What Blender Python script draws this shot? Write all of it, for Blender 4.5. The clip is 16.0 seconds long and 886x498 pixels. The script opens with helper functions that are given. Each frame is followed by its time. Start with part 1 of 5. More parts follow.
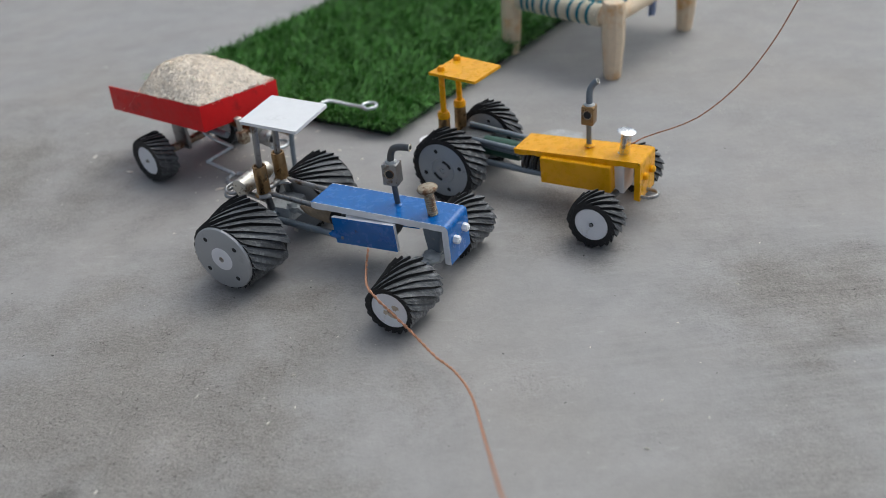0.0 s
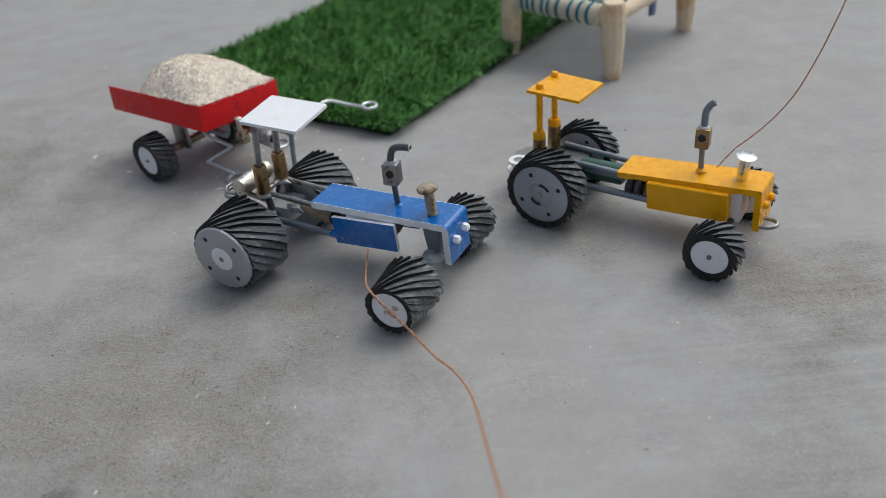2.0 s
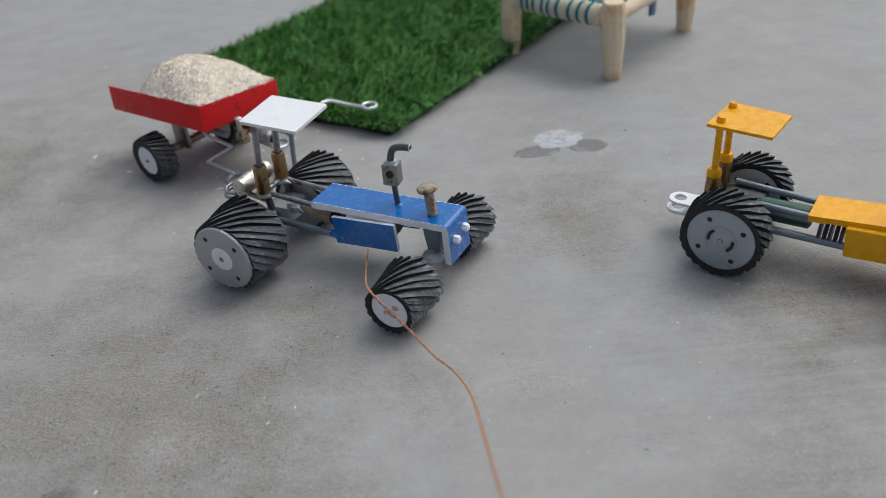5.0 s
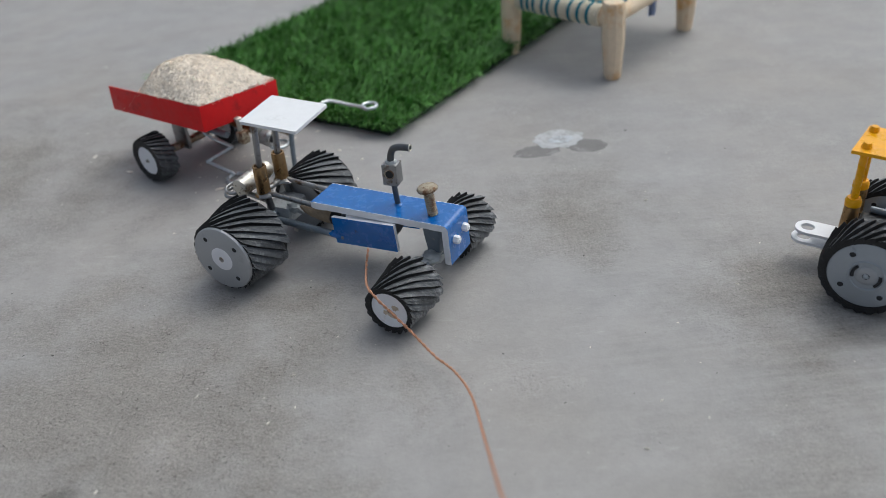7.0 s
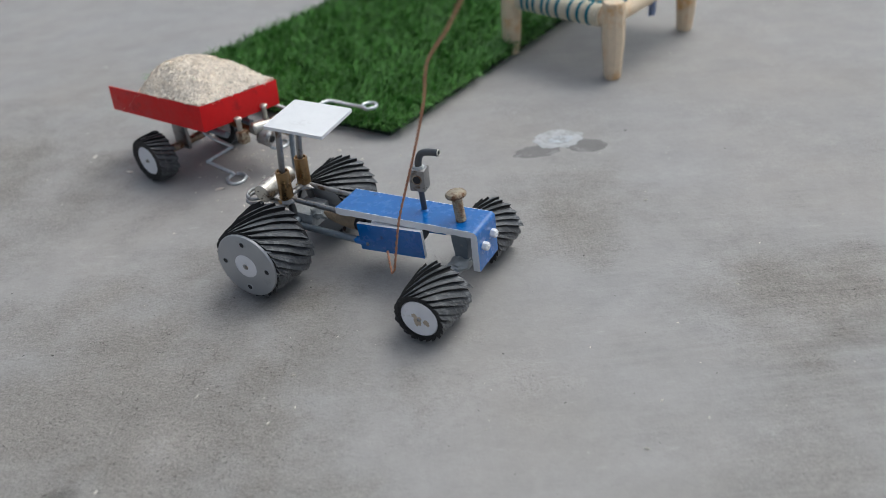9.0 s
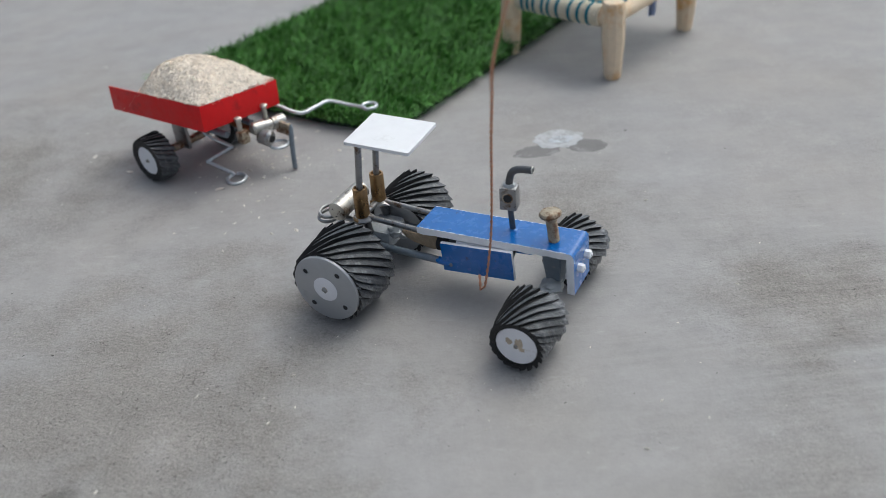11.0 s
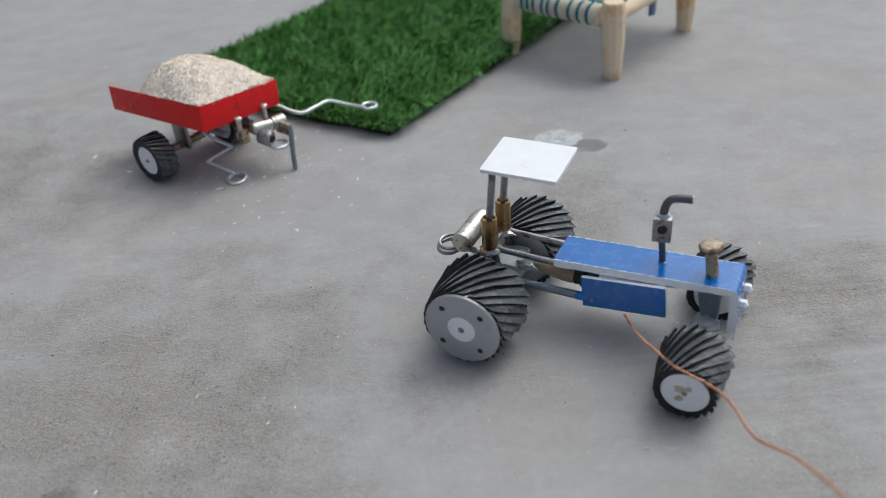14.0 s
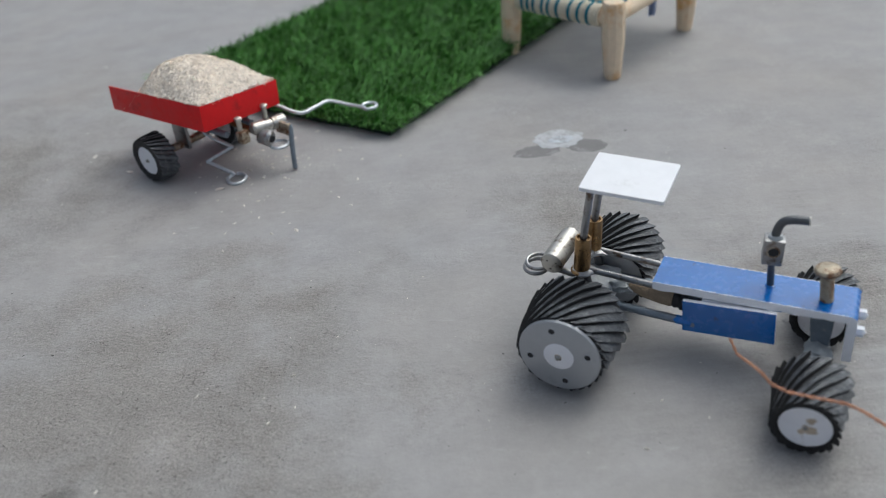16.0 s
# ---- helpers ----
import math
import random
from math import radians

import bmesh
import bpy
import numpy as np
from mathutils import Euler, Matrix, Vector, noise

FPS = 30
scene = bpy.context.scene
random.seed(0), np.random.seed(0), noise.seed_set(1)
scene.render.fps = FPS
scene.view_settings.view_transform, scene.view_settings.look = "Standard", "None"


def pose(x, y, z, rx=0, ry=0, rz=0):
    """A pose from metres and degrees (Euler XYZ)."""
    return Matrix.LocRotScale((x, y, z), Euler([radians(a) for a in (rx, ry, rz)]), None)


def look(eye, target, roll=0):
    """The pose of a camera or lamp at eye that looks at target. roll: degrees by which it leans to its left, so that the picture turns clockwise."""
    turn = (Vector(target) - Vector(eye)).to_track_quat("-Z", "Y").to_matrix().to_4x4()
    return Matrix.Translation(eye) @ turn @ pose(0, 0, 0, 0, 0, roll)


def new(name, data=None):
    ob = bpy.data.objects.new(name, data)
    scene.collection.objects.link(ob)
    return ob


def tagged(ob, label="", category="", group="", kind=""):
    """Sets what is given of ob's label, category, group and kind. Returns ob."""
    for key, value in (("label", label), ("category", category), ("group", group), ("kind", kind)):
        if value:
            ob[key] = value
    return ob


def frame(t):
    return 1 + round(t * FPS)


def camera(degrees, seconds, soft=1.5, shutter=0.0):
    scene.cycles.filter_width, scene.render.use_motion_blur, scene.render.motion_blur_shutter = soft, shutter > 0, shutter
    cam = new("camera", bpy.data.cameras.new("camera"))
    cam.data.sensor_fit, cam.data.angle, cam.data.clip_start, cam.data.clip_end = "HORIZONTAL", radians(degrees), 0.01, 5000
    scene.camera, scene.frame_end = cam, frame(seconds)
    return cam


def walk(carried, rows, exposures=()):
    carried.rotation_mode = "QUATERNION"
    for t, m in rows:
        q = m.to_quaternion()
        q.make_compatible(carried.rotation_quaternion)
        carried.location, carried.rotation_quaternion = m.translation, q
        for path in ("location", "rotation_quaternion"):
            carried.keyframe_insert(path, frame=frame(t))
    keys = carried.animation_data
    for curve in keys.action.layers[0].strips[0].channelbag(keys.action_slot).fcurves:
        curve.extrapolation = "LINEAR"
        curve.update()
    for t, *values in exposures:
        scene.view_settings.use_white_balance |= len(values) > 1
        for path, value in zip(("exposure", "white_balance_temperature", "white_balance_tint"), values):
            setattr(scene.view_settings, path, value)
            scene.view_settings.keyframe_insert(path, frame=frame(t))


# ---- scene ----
cam = camera(55.27, 16.0, soft=0.65, shutter=0.15)
# A phone-sized lens close to small things: the distance goes soft.
cam.data.dof.use_dof = True
cam.data.dof.focus_distance = 0.335
cam.data.dof.aperture_fstop = 9.5
EYE = Vector((0.0, 0.0, 0.2042))
AIM = EYE + Vector((0.0, math.cos(radians(33.83)), -math.sin(radians(33.83))))
STAND = look(EYE, AIM, -5.01)
EXPOSURE = [(0.0, 0.23, 6150, 4), (9.0, 0.27, 6150, 4), (12.5, 0.37, 6100, 4), (14.0, 0.34, 6100, 4), (16.0, 0.24, 6050, 4)]
walk(cam, [(0.0, STAND), (16.0, STAND)], EXPOSURE)

# ---- light: open shade, a pale sky, brighter from one side ----
world = bpy.data.worlds.new("sky")
scene.world = world
world.use_nodes = True
wn = world.node_tree
sky = wn.nodes.new("ShaderNodeTexSky")
sky.sky_type, sky.sun_disc = "NISHITA", False
sky.sun_elevation, sky.sun_rotation = radians(60), radians(50)
sky.air_density, sky.dust_density, sky.ozone_density = 0.7, 5.0, 0.6
back = wn.nodes["Background"]
back.inputs["Strength"].default_value = 0.114
haze = wn.nodes.new("ShaderNodeHueSaturation")
haze.inputs["Saturation"].default_value = 0.6
wn.links.new(sky.outputs[0], haze.inputs["Color"])
wn.links.new(haze.outputs[0], back.inputs["Color"])
sun = new("sun", bpy.data.lights.new("sun", "SUN"))
sun.data.energy, sun.data.angle, sun.data.color = 0.60, radians(70), (1.0, 0.98, 0.955)
sun.matrix_world = look((0, 0, 0), (-0.383, -0.321, -0.866))


# ---- materials ----
def rgb(hexa):
    c = [int(hexa[i:i + 2], 16) / 255 for i in (0, 2, 4)]
    return tuple(v / 12.92 if v <= 0.04045 else ((v + 0.055) / 1.055) ** 2.4 for v in c) + (1.0,)


def material(name, colour, rough=0.6, metal=0.0, vary=0.15, grain=400.0, bump=0.1, wear=None, wear_scale=120.0,
             wear_low=0.58, wear_high=0.7, coat=0.0, rough_vary=0.12, spec=0.5, per_object=0.0, per_island=0.0):
    """A surface with fine grain, broad mottling, a worn second colour and small relief."""
    m = bpy.data.materials.new(name)
    m.use_nodes = True
    n, l = m.node_tree.nodes, m.node_tree.links
    b = n["Principled BSDF"]
    co = n.new("ShaderNodeTexCoord")

    def noise_at(scale, detail, rgh=0.6):
        t = n.new("ShaderNodeTexNoise")
        t.inputs["Scale"].default_value, t.inputs["Detail"].default_value = scale, detail
        t.inputs["Roughness"].default_value = rgh
        l.new(co.outputs["Object"], t.inputs["Vector"])
        return t.outputs["Fac"]

    def maths(op, a, c):
        t = n.new("ShaderNodeMath")
        t.operation = op
        for s, v in zip(t.inputs, (a, c)):
            if isinstance(v, float):
                s.default_value = v
            else:
                l.new(v, s)
        return t.outputs[0]

    def ramp(fac, lo, hi, a=0.0, c=1.0):
        t = n.new("ShaderNodeMapRange")
        l.new(fac, t.inputs["Value"])
        for k, v in (("From Min", lo), ("From Max", hi), ("To Min", a), ("To Max", c)):
            t.inputs[k].default_value = v
        return t.outputs["Result"]

    def mix(fac, a, c, blend="MIX"):
        t = n.new("ShaderNodeMix")
        t.data_type, t.blend_type = "RGBA", blend
        for s, v in ((t.inputs[0], fac), (t.inputs[6], a), (t.inputs[7], c)):
            if isinstance(v, (float, tuple)):
                s.default_value = v
            else:
                l.new(v, s)
        return t.outputs[2]

    fine, broad = noise_at(grain, 6.0), noise_at(grain * 0.11, 4.0)
    both = maths("ADD", maths("MULTIPLY", fine, 0.5), maths("MULTIPLY", broad, 0.5))
    value = ramp(both, 0.3, 0.7, 1 - vary, 1 + vary)
    if per_object:
        info = n.new("ShaderNodeObjectInfo")
        value = maths("MULTIPLY", value, ramp(info.outputs["Random"], 0, 1, 1 - per_object, 1 + per_object))
    if per_island:
        geo = n.new("ShaderNodeNewGeometry")
        value = maths("MULTIPLY", value, ramp(geo.outputs["Random Per Island"], 0, 1, 1 - per_island, 1 + per_island))
    col = n.new("ShaderNodeVectorMath")
    col.operation = "SCALE"
    col.inputs[0].default_value = colour[:3]
    l.new(value, col.inputs["Scale"])
    out = col.outputs[0]
    if wear:
        f = ramp(noise_at(wear_scale, 8.0, 0.7), wear_low, wear_high)
        out = mix(f, out, wear)
    l.new(out, b.inputs["Base Color"])
    l.new(ramp(fine, 0.3, 0.7, max(0.02, rough - rough_vary), min(1.0, rough + rough_vary)), b.inputs["Roughness"])
    b.inputs["Metallic"].default_value = metal
    b.inputs["Coat Weight"].default_value = coat
    b.inputs["Specular IOR Level"].default_value = spec
    bm_ = n.new("ShaderNodeBump")
    bm_.inputs["Strength"].default_value, bm_.inputs["Distance"].default_value = bump, 0.001
    l.new(maths("ADD", fine, maths("MULTIPLY", broad, 2.5)), bm_.inputs["Height"])
    l.new(bm_.outputs[0], b.inputs["Normal"])
    return m


def concrete():
    """Trowelled cement: soft cloudy tones, fine sand, worn rough areas, pits and pale scuffs."""
    m = bpy.data.materials.new("trowelled_concrete")
    m.use_nodes = True
    n, l = m.node_tree.nodes, m.node_tree.links
    b = n["Principled BSDF"]
    co = n.new("ShaderNodeTexCoord")

    def tex(scale, detail, rgh, stretch=None, turn=0.0):
        t = n.new("ShaderNodeTexNoise")
        t.inputs["Scale"].default_value, t.inputs["Detail"].default_value, t.inputs["Roughness"].default_value = scale, detail, rgh
        src = co.outputs["Object"]
        if stretch:
            mp = n.new("ShaderNodeMapping")
            mp.inputs["Scale"].default_value = stretch
            mp.inputs["Rotation"].default_value = (0, 0, turn)
            l.new(src, mp.inputs["Vector"])
            src = mp.outputs[0]
        l.new(src, t.inputs["Vector"])
        return t.outputs["Fac"]

    def ramp(fac, lo, hi, a=0.0, c=1.0):
        t = n.new("ShaderNodeMapRange")
        l.new(fac, t.inputs["Value"])
        for k, v in (("From Min", lo), ("From Max", hi), ("To Min", a), ("To Max", c)):
            t.inputs[k].default_value = v
        return t.outputs["Result"]

    def op(kind, a, c):
        t = n.new("ShaderNodeMath")
        t.operation = kind
        for s, v in zip(t.inputs, (a, c)):
            if isinstance(v, float):
                s.default_value = v
            else:
                l.new(v, s)
        return t.outputs[0]

    cloud = tex(9.0, 5.0, 0.55)
    blotch = tex(52.0, 6.0, 0.62)
    streak = tex(16.0, 5.0, 0.6, (1.0, 3.2, 1.0), radians(35))
    sand = tex(900.0, 4.0, 0.7)
    grit = tex(330.0, 5.0, 0.65)
    warp = tex(26.0, 5.0, 0.6)

    def zone(x, y, near, far):
        """1 inside a patch of the floor, fading out unevenly."""
        t = n.new("ShaderNodeVectorMath")
        t.operation = "DISTANCE"
        l.new(co.outputs["Object"], t.inputs[0])
        t.inputs[1].default_value = (x, y, 0)
        return ramp(op("ADD", t.outputs["Value"], ramp(warp, 0.3, 0.7, -far * 0.45, far * 0.45)), near, far, 1.0, 0.0)

    sandy = op("MAXIMUM", zone(-0.115, 0.225, 0.03, 0.11), op("MAXIMUM", zone(0.135, 0.255, 0.01, 0.055), zone(0.06, 0.330, 0.005, 0.045)))
    sandy = op("MAXIMUM", sandy, op("MAXIMUM", zone(-0.25, 0.40, 0.02, 0.12), op("MULTIPLY", zone(0.11, 0.17, 0.01, 0.05), 0.6)))
    worn = op("MAXIMUM", op("MULTIPLY", ramp(tex(13.0, 6.0, 0.6), 0.52, 0.64), 0.5), sandy)
    brush = tex(260.0, 4.0, 0.6, (0.09, 1.0, 1.0), radians(-62))
    pit = op("MULTIPLY", ramp(tex(640.0, 3.0, 0.6), 0.58, 0.70), op("MULTIPLY", worn, ramp(tex(90.0, 5.0, 0.7), 0.44, 0.62)))
    tone = op("ADD", ramp(cloud, 0.3, 0.7, -0.07, 0.07), ramp(streak, 0.3, 0.7, -0.05, 0.05))
    tone = op("ADD", tone, ramp(blotch, 0.3, 0.7, -0.075, 0.075))
    tone = op("ADD", tone, op("MULTIPLY", ramp(sand, 0.3, 0.7, -0.25, 0.25), ramp(worn, 0.0, 1.0, 0.10, 0.9)))
    tone = op("ADD", tone, op("MULTIPLY", ramp(grit, 0.3, 0.7, -0.12, 0.12), ramp(worn, 0.0, 1.0, 0.35, 1.0)))
    tone = op("ADD", op("MULTIPLY", pit, -0.42), tone)
    tone = op("ADD", tone, op("MULTIPLY", ramp(brush, 0.3, 0.7, -0.12, 0.12), zone(0.17, 0.20, 0.05, 0.12)))
    # Sandy ground's own darker tone, with the lens's left-edge dimming put into it.
    tone = op("ADD", tone, op("MULTIPLY", sandy, -0.13))
    tone = op("ADD", tone, op("MULTIPLY", zone(-0.0965, 0.203, 0.004, 0.016), 0.14))
    tone = op("ADD", tone, op("MULTIPLY", zone(0.005, 0.225, 0.01, 0.05), 0.05))
    tone = op("ADD", tone, op("MULTIPLY", zone(-0.126, 0.1835, 0.002, 0.008), -0.35))
    scuff = op("MULTIPLY", ramp(tex(46.0, 6.0, 0.75, (1.0, 6.0, 1.0), radians(-38)), 0.60, 0.72), 0.20)
    scuff = op("SUBTRACT", scuff, op("MULTIPLY", ramp(tex(70.0, 5.0, 0.7, (1.0, 8.0, 1.0), radians(-50)), 0.63, 0.74), 0.16))
    tone = op("ADD", op("ADD", tone, scuff), 1.0)
    warm = n.new("ShaderNodeMix")
    warm.data_type = "RGBA"
    warm.inputs[6].default_value = (0.333, 0.324, 0.318, 1)
    warm.inputs[7].default_value = (0.330, 0.307, 0.282, 1)
    l.new(op("MAXIMUM", op("MULTIPLY", ramp(tex(7.0, 4.0, 0.6), 0.4, 0.7), 0.8), sandy), warm.inputs[0])
    col = n.new("ShaderNodeVectorMath")
    col.operation = "SCALE"
    l.new(warm.outputs[2], col.inputs[0])
    l.new(tone, col.inputs["Scale"])
    l.new(col.outputs[0], b.inputs["Base Color"])
    l.new(ramp(cloud, 0.3, 0.7, 0.62, 0.8), b.inputs["Roughness"])
    h = op("ADD", op("MULTIPLY", sand, ramp(worn, 0.0, 1.0, 0.10, 0.8)), op("MULTIPLY", grit, ramp(worn, 0.0, 1.0, 0.15, 0.7)))
    h = op("SUBTRACT", h, op("MULTIPLY", pit, 1.2))
    bump = n.new("ShaderNodeBump")
    bump.inputs["Strength"].default_value, bump.inputs["Distance"].default_value = 0.85, 0.0010
    l.new(h, bump.inputs["Height"])
    l.new(bump.outputs[0], b.inputs["Normal"])
    return m


CONCRETE = concrete()
BLUE = material("blue_gloss_paint", (0.005, 0.135, 0.46, 1), 0.24, 0, 0.12, 260, 0.12, (0.012, 0.045, 0.15, 1), 230, 0.62, 0.70, coat=0.5)
WHITE_CORE = material("white_plastic_sheet", (0.90, 0.90, 0.92, 1), 0.5, 0, 0.06, 300, 0.1, (0.5, 0.5, 0.5, 1), 160, 0.64, 0.8)
WHITE = material("white_plastic", (0.86, 0.86, 0.87, 1), 0.45, 0, 0.05, 200, 0.06, (0.62, 0.61, 0.6, 1), 90, 0.62, 0.85)
YELLOW = material("yellow_enamel_paint", (0.90, 0.42, 0.004, 1), 0.30, 0, 0.10, 240, 0.2, (0.76, 0.31, 0.002, 1), 170, 0.56, 0.78, spec=0.3)
RED = material("red_paint", (0.66, 0.007, 0.010, 1), 0.45, 0, 0.12, 220, 0.2, (0.30, 0.008, 0.010, 1), 75, 0.56, 0.72, spec=0.3)
RUBBER = material("black_rubber", (0.010, 0.010, 0.011, 1), 0.62, 0, 0.3, 500, 0.3, (0.05, 0.05, 0.05, 1), 300, 0.6, 0.8)
# Real dust, plus the sky's sheen on the lug tops put into the colour.
TREAD = material("dusty_sheen_tread_rubber", (0.075, 0.08, 0.086, 1), 0.42, 0, 0.5, 420, 0.5, (0.32, 0.33, 0.34, 1), 230, 0.52, 0.74, per_object=0.4)
RIM_GREY = material("grey_metal_disc", (0.40, 0.41, 0.425, 1), 0.40, 0.45, 0.09, 260, 0.06, (0.26, 0.27, 0.28, 1), 140, 0.6, 0.8)
RIM_BLUISH = material("blue_grey_metal_disc", (0.37, 0.395, 0.42, 1), 0.38, 0.3, 0.08, 260, 0.06, (0.17, 0.19, 0.21, 1), 140, 0.6, 0.8)
RIM_WHITE = material("white_disc", (0.80, 0.79, 0.81, 1), 0.5, 0, 0.06, 240, 0.05, (0.48, 0.42, 0.34, 1), 110, 0.62, 0.78)
GLUE = material("brown_glue_stain", (0.50, 0.41, 0.31, 1), 0.4, 0, 0.25, 500, 0.4)
STEEL = material("dull_steel", (0.34, 0.34, 0.34, 1), 0.36, 0.85, 0.2, 420, 0.2, (0.13, 0.09, 0.06, 1), 260, 0.53, 0.66)
DARK_STEEL = material("dark_steel", (0.12, 0.125, 0.13, 1), 0.38, 0.7, 0.25, 420, 0.25, (0.13, 0.09, 0.06, 1), 230, 0.56, 0.74)
NICKEL = material("nickel_plate", (0.58, 0.56, 0.51, 1), 0.42, 0.95, 0.15, 420, 0.15, (0.17, 0.12, 0.08, 1), 260, 0.54, 0.66)
BRASS = material("tarnished_brass", (0.36, 0.23, 0.11, 1), 0.34, 0.9, 0.22, 380, 0.2, (0.12, 0.07, 0.035, 1), 220, 0.52, 0.7)
CHROME = material("bright_plated_steel", (0.72, 0.72, 0.73, 1), 0.24, 1.0, 0.08, 420, 0.1, (0.3, 0.28, 0.26, 1), 260, 0.6, 0.74)
GALV = material("galvanised_wire", (0.62, 0.65, 0.67, 1), 0.38, 0.8, 0.15, 500, 0.15)
GREY_METAL = material("grey_tube", (0.20, 0.235, 0.27, 1), 0.42, 0.35, 0.2, 420, 0.2, (0.36, 0.36, 0.36, 1), 260, 0.58, 0.74)
TWINE = material("brown_wound_thread", (0.36, 0.27, 0.18, 1), 0.8, 0, 0.3, 900, 0.6)
GREEN_TAPE = material("dark_green_insulation", (0.025, 0.085, 0.06, 1), 0.5, 0, 0.25, 400, 0.3)
PUTTY = material("pale_grey_putty", (0.42, 0.44, 0.45, 1), 0.6, 0, 0.2, 420, 0.5, (0.30, 0.31, 0.32, 1), 240, 0.56, 0.7)
SOLDER = material("grey_solder", (0.46, 0.48, 0.48, 1), 0.5, 0.3, 0.2, 500, 0.4)
RUSTY = material("rusty_plated_steel", (0.42, 0.36, 0.27, 1), 0.5, 0.6, 0.25, 600, 0.4, (0.16, 0.08, 0.04, 1), 330, 0.46, 0.6)
# Paints the shade inside holes and slots; also colours the black collar and spring.
SHADE_AND_BLACK = material("hole_shade_and_black_parts", (0.02, 0.02, 0.022, 1), 0.7)
COPPER = material("enamelled_copper_wire", (0.54, 0.27, 0.165, 1), 0.42, 0.35, 0.25, 700, 0.3, (0.22, 0.10, 0.06, 1), 120, 0.55, 0.65)
CHAFF = material("pale_wood_chaff", (0.93, 0.83, 0.70, 1), 0.85, 0, 0.08, 700, 0.1, per_island=0.16)
TURF = material("green_plastic_turf", (0.092, 0.245, 0.048, 1), 0.55, 0, 0.2, 500, 0.05, per_island=0.6, spec=0.3)
TURF_BASE = material("dark_turf_backing", (0.010, 0.022, 0.012, 1), 0.9, 0, 0.3, 500, 0.4)
WOOD = material("pale_peeled_wood", (0.78, 0.63, 0.45, 1), 0.6, 0, 0.14, 260, 0.2, (0.66, 0.36, 0.12, 1), 55, 0.50, 0.66)
CREAM = material("cream_cord", (0.66, 0.60, 0.47, 1), 0.85, 0, 0.12, 900, 0.5)
TEAL = material("teal_cord", (0.008, 0.15, 0.20, 1), 0.8, 0, 0.2, 900, 0.5)
PLASTER = material("pale_plaster_patch", (0.50, 0.51, 0.52, 1), 0.7, 0, 0.25, 180, 0.6, (0.33, 0.33, 0.325, 1), 110, 0.48, 0.6)
STAIN = material("grey_cement_smear", (0.20, 0.193, 0.188, 1), 0.8, 0, 0.14, 220, 0.5, (0.30, 0.295, 0.29, 1), 140, 0.54, 0.66)
CRATER = material("rough_blue_grey_plaster", (0.46, 0.49, 0.52, 1), 0.7, 0, 0.35, 260, 0.8, (0.30, 0.30, 0.30, 1), 200, 0.5, 0.62)
CRUMB = material("pale_crumb", (0.6, 0.56, 0.5, 1), 0.8, 0, 0.1, 300, 0.2, per_island=0.3)
DARK_CRUMB = material("dark_grit", (0.06, 0.055, 0.05, 1), 0.8, 0, 0.2, 300, 0.2, per_island=0.4)
PINKISH = material("blue_cloth_scrap", (0.34, 0.40, 0.56, 1), 0.9, 0, 0.2, 300, 0.3)


# ---- mesh helpers ----
MM = 0.001


def part(name, bm, mat, parent=None, label="", smooth=35, at=None):
    """Links a bmesh as one mesh object under a thing or a part."""
    bmesh.ops.recalc_face_normals(bm, faces=bm.faces[:])
    me = bpy.data.meshes.new(name)
    if smooth:
        for f in bm.faces:
            f.smooth = True
        for e in bm.edges:
            if len(e.link_faces) == 2 and e.calc_face_angle(0) > radians(smooth):
                e.smooth = False
    bm.to_mesh(me)
    bm.free()
    for one in (mat if isinstance(mat, (list, tuple)) else [mat]):
        me.materials.append(one)
    ob = new(name, me)
    if parent:
        ob.parent = parent
    if at is not None:
        ob.matrix_basis = at
    if label:
        ob["label"] = label
    return ob


def thing(name, label, category, at=None, group="", kind=""):
    ob = new(name)
    ob.empty_display_size = 0.01
    if at is not None:
        ob.matrix_basis = at
    return tagged(ob, label, category, group, kind)


def box(bm, x0, x1, y0, y1, z0, z1, bevel=0.0, m=None, seg=2):
    """A box in millimetres with rounded edges."""
    got = bmesh.ops.create_cube(bm, size=1.0)["verts"]
    for v in got:
        v.co = Vector((x0 if v.co.x < 0 else x1, y0 if v.co.y < 0 else y1, z0 if v.co.z < 0 else z1)) * MM
    if bevel:
        es = list({e for v in got for e in v.link_edges})
        got = bmesh.ops.bevel(bm, geom=es, offset=bevel * MM, segments=seg, affect="EDGES", profile=0.6)["verts"]
    if m:
        bmesh.ops.transform(bm, matrix=m, verts=got)
    return got


def lathe(bm, profile, a, b, seg=24):
    """Turns a profile of (along 0..1, radius mm) about the line from a to b (mm)."""
    a, b = Vector(a) * MM, Vector(b) * MM
    q = (b - a).to_track_quat("Z", "Y")
    length = (b - a).length
    rings = []
    for s, r in profile:
        ring = []
        for i in range(seg):
            w = 2 * math.pi * i / seg
            ring.append(bm.verts.new(a + q @ Vector((r * MM * math.cos(w), r * MM * math.sin(w), s * length))))
        rings.append(ring)
    for r0, r1 in zip(rings, rings[1:]):
        for i in range(seg):
            bm.faces.new((r0[i], r0[(i + 1) % seg], r1[(i + 1) % seg], r1[i]))
    bm.faces.new(rings[0][::-1])
    bm.faces.new(rings[-1])


def rod(bm, a, b, r, seg=14, round_end=0.25):
    d = (Vector(b) - Vector(a)).length
    e = min(0.4, r * round_end / max(d, 1e-6))
    lathe(bm, [(0, r * 0.8), (e, r), (1 - e, r), (1, r * 0.8)], a, b, seg)


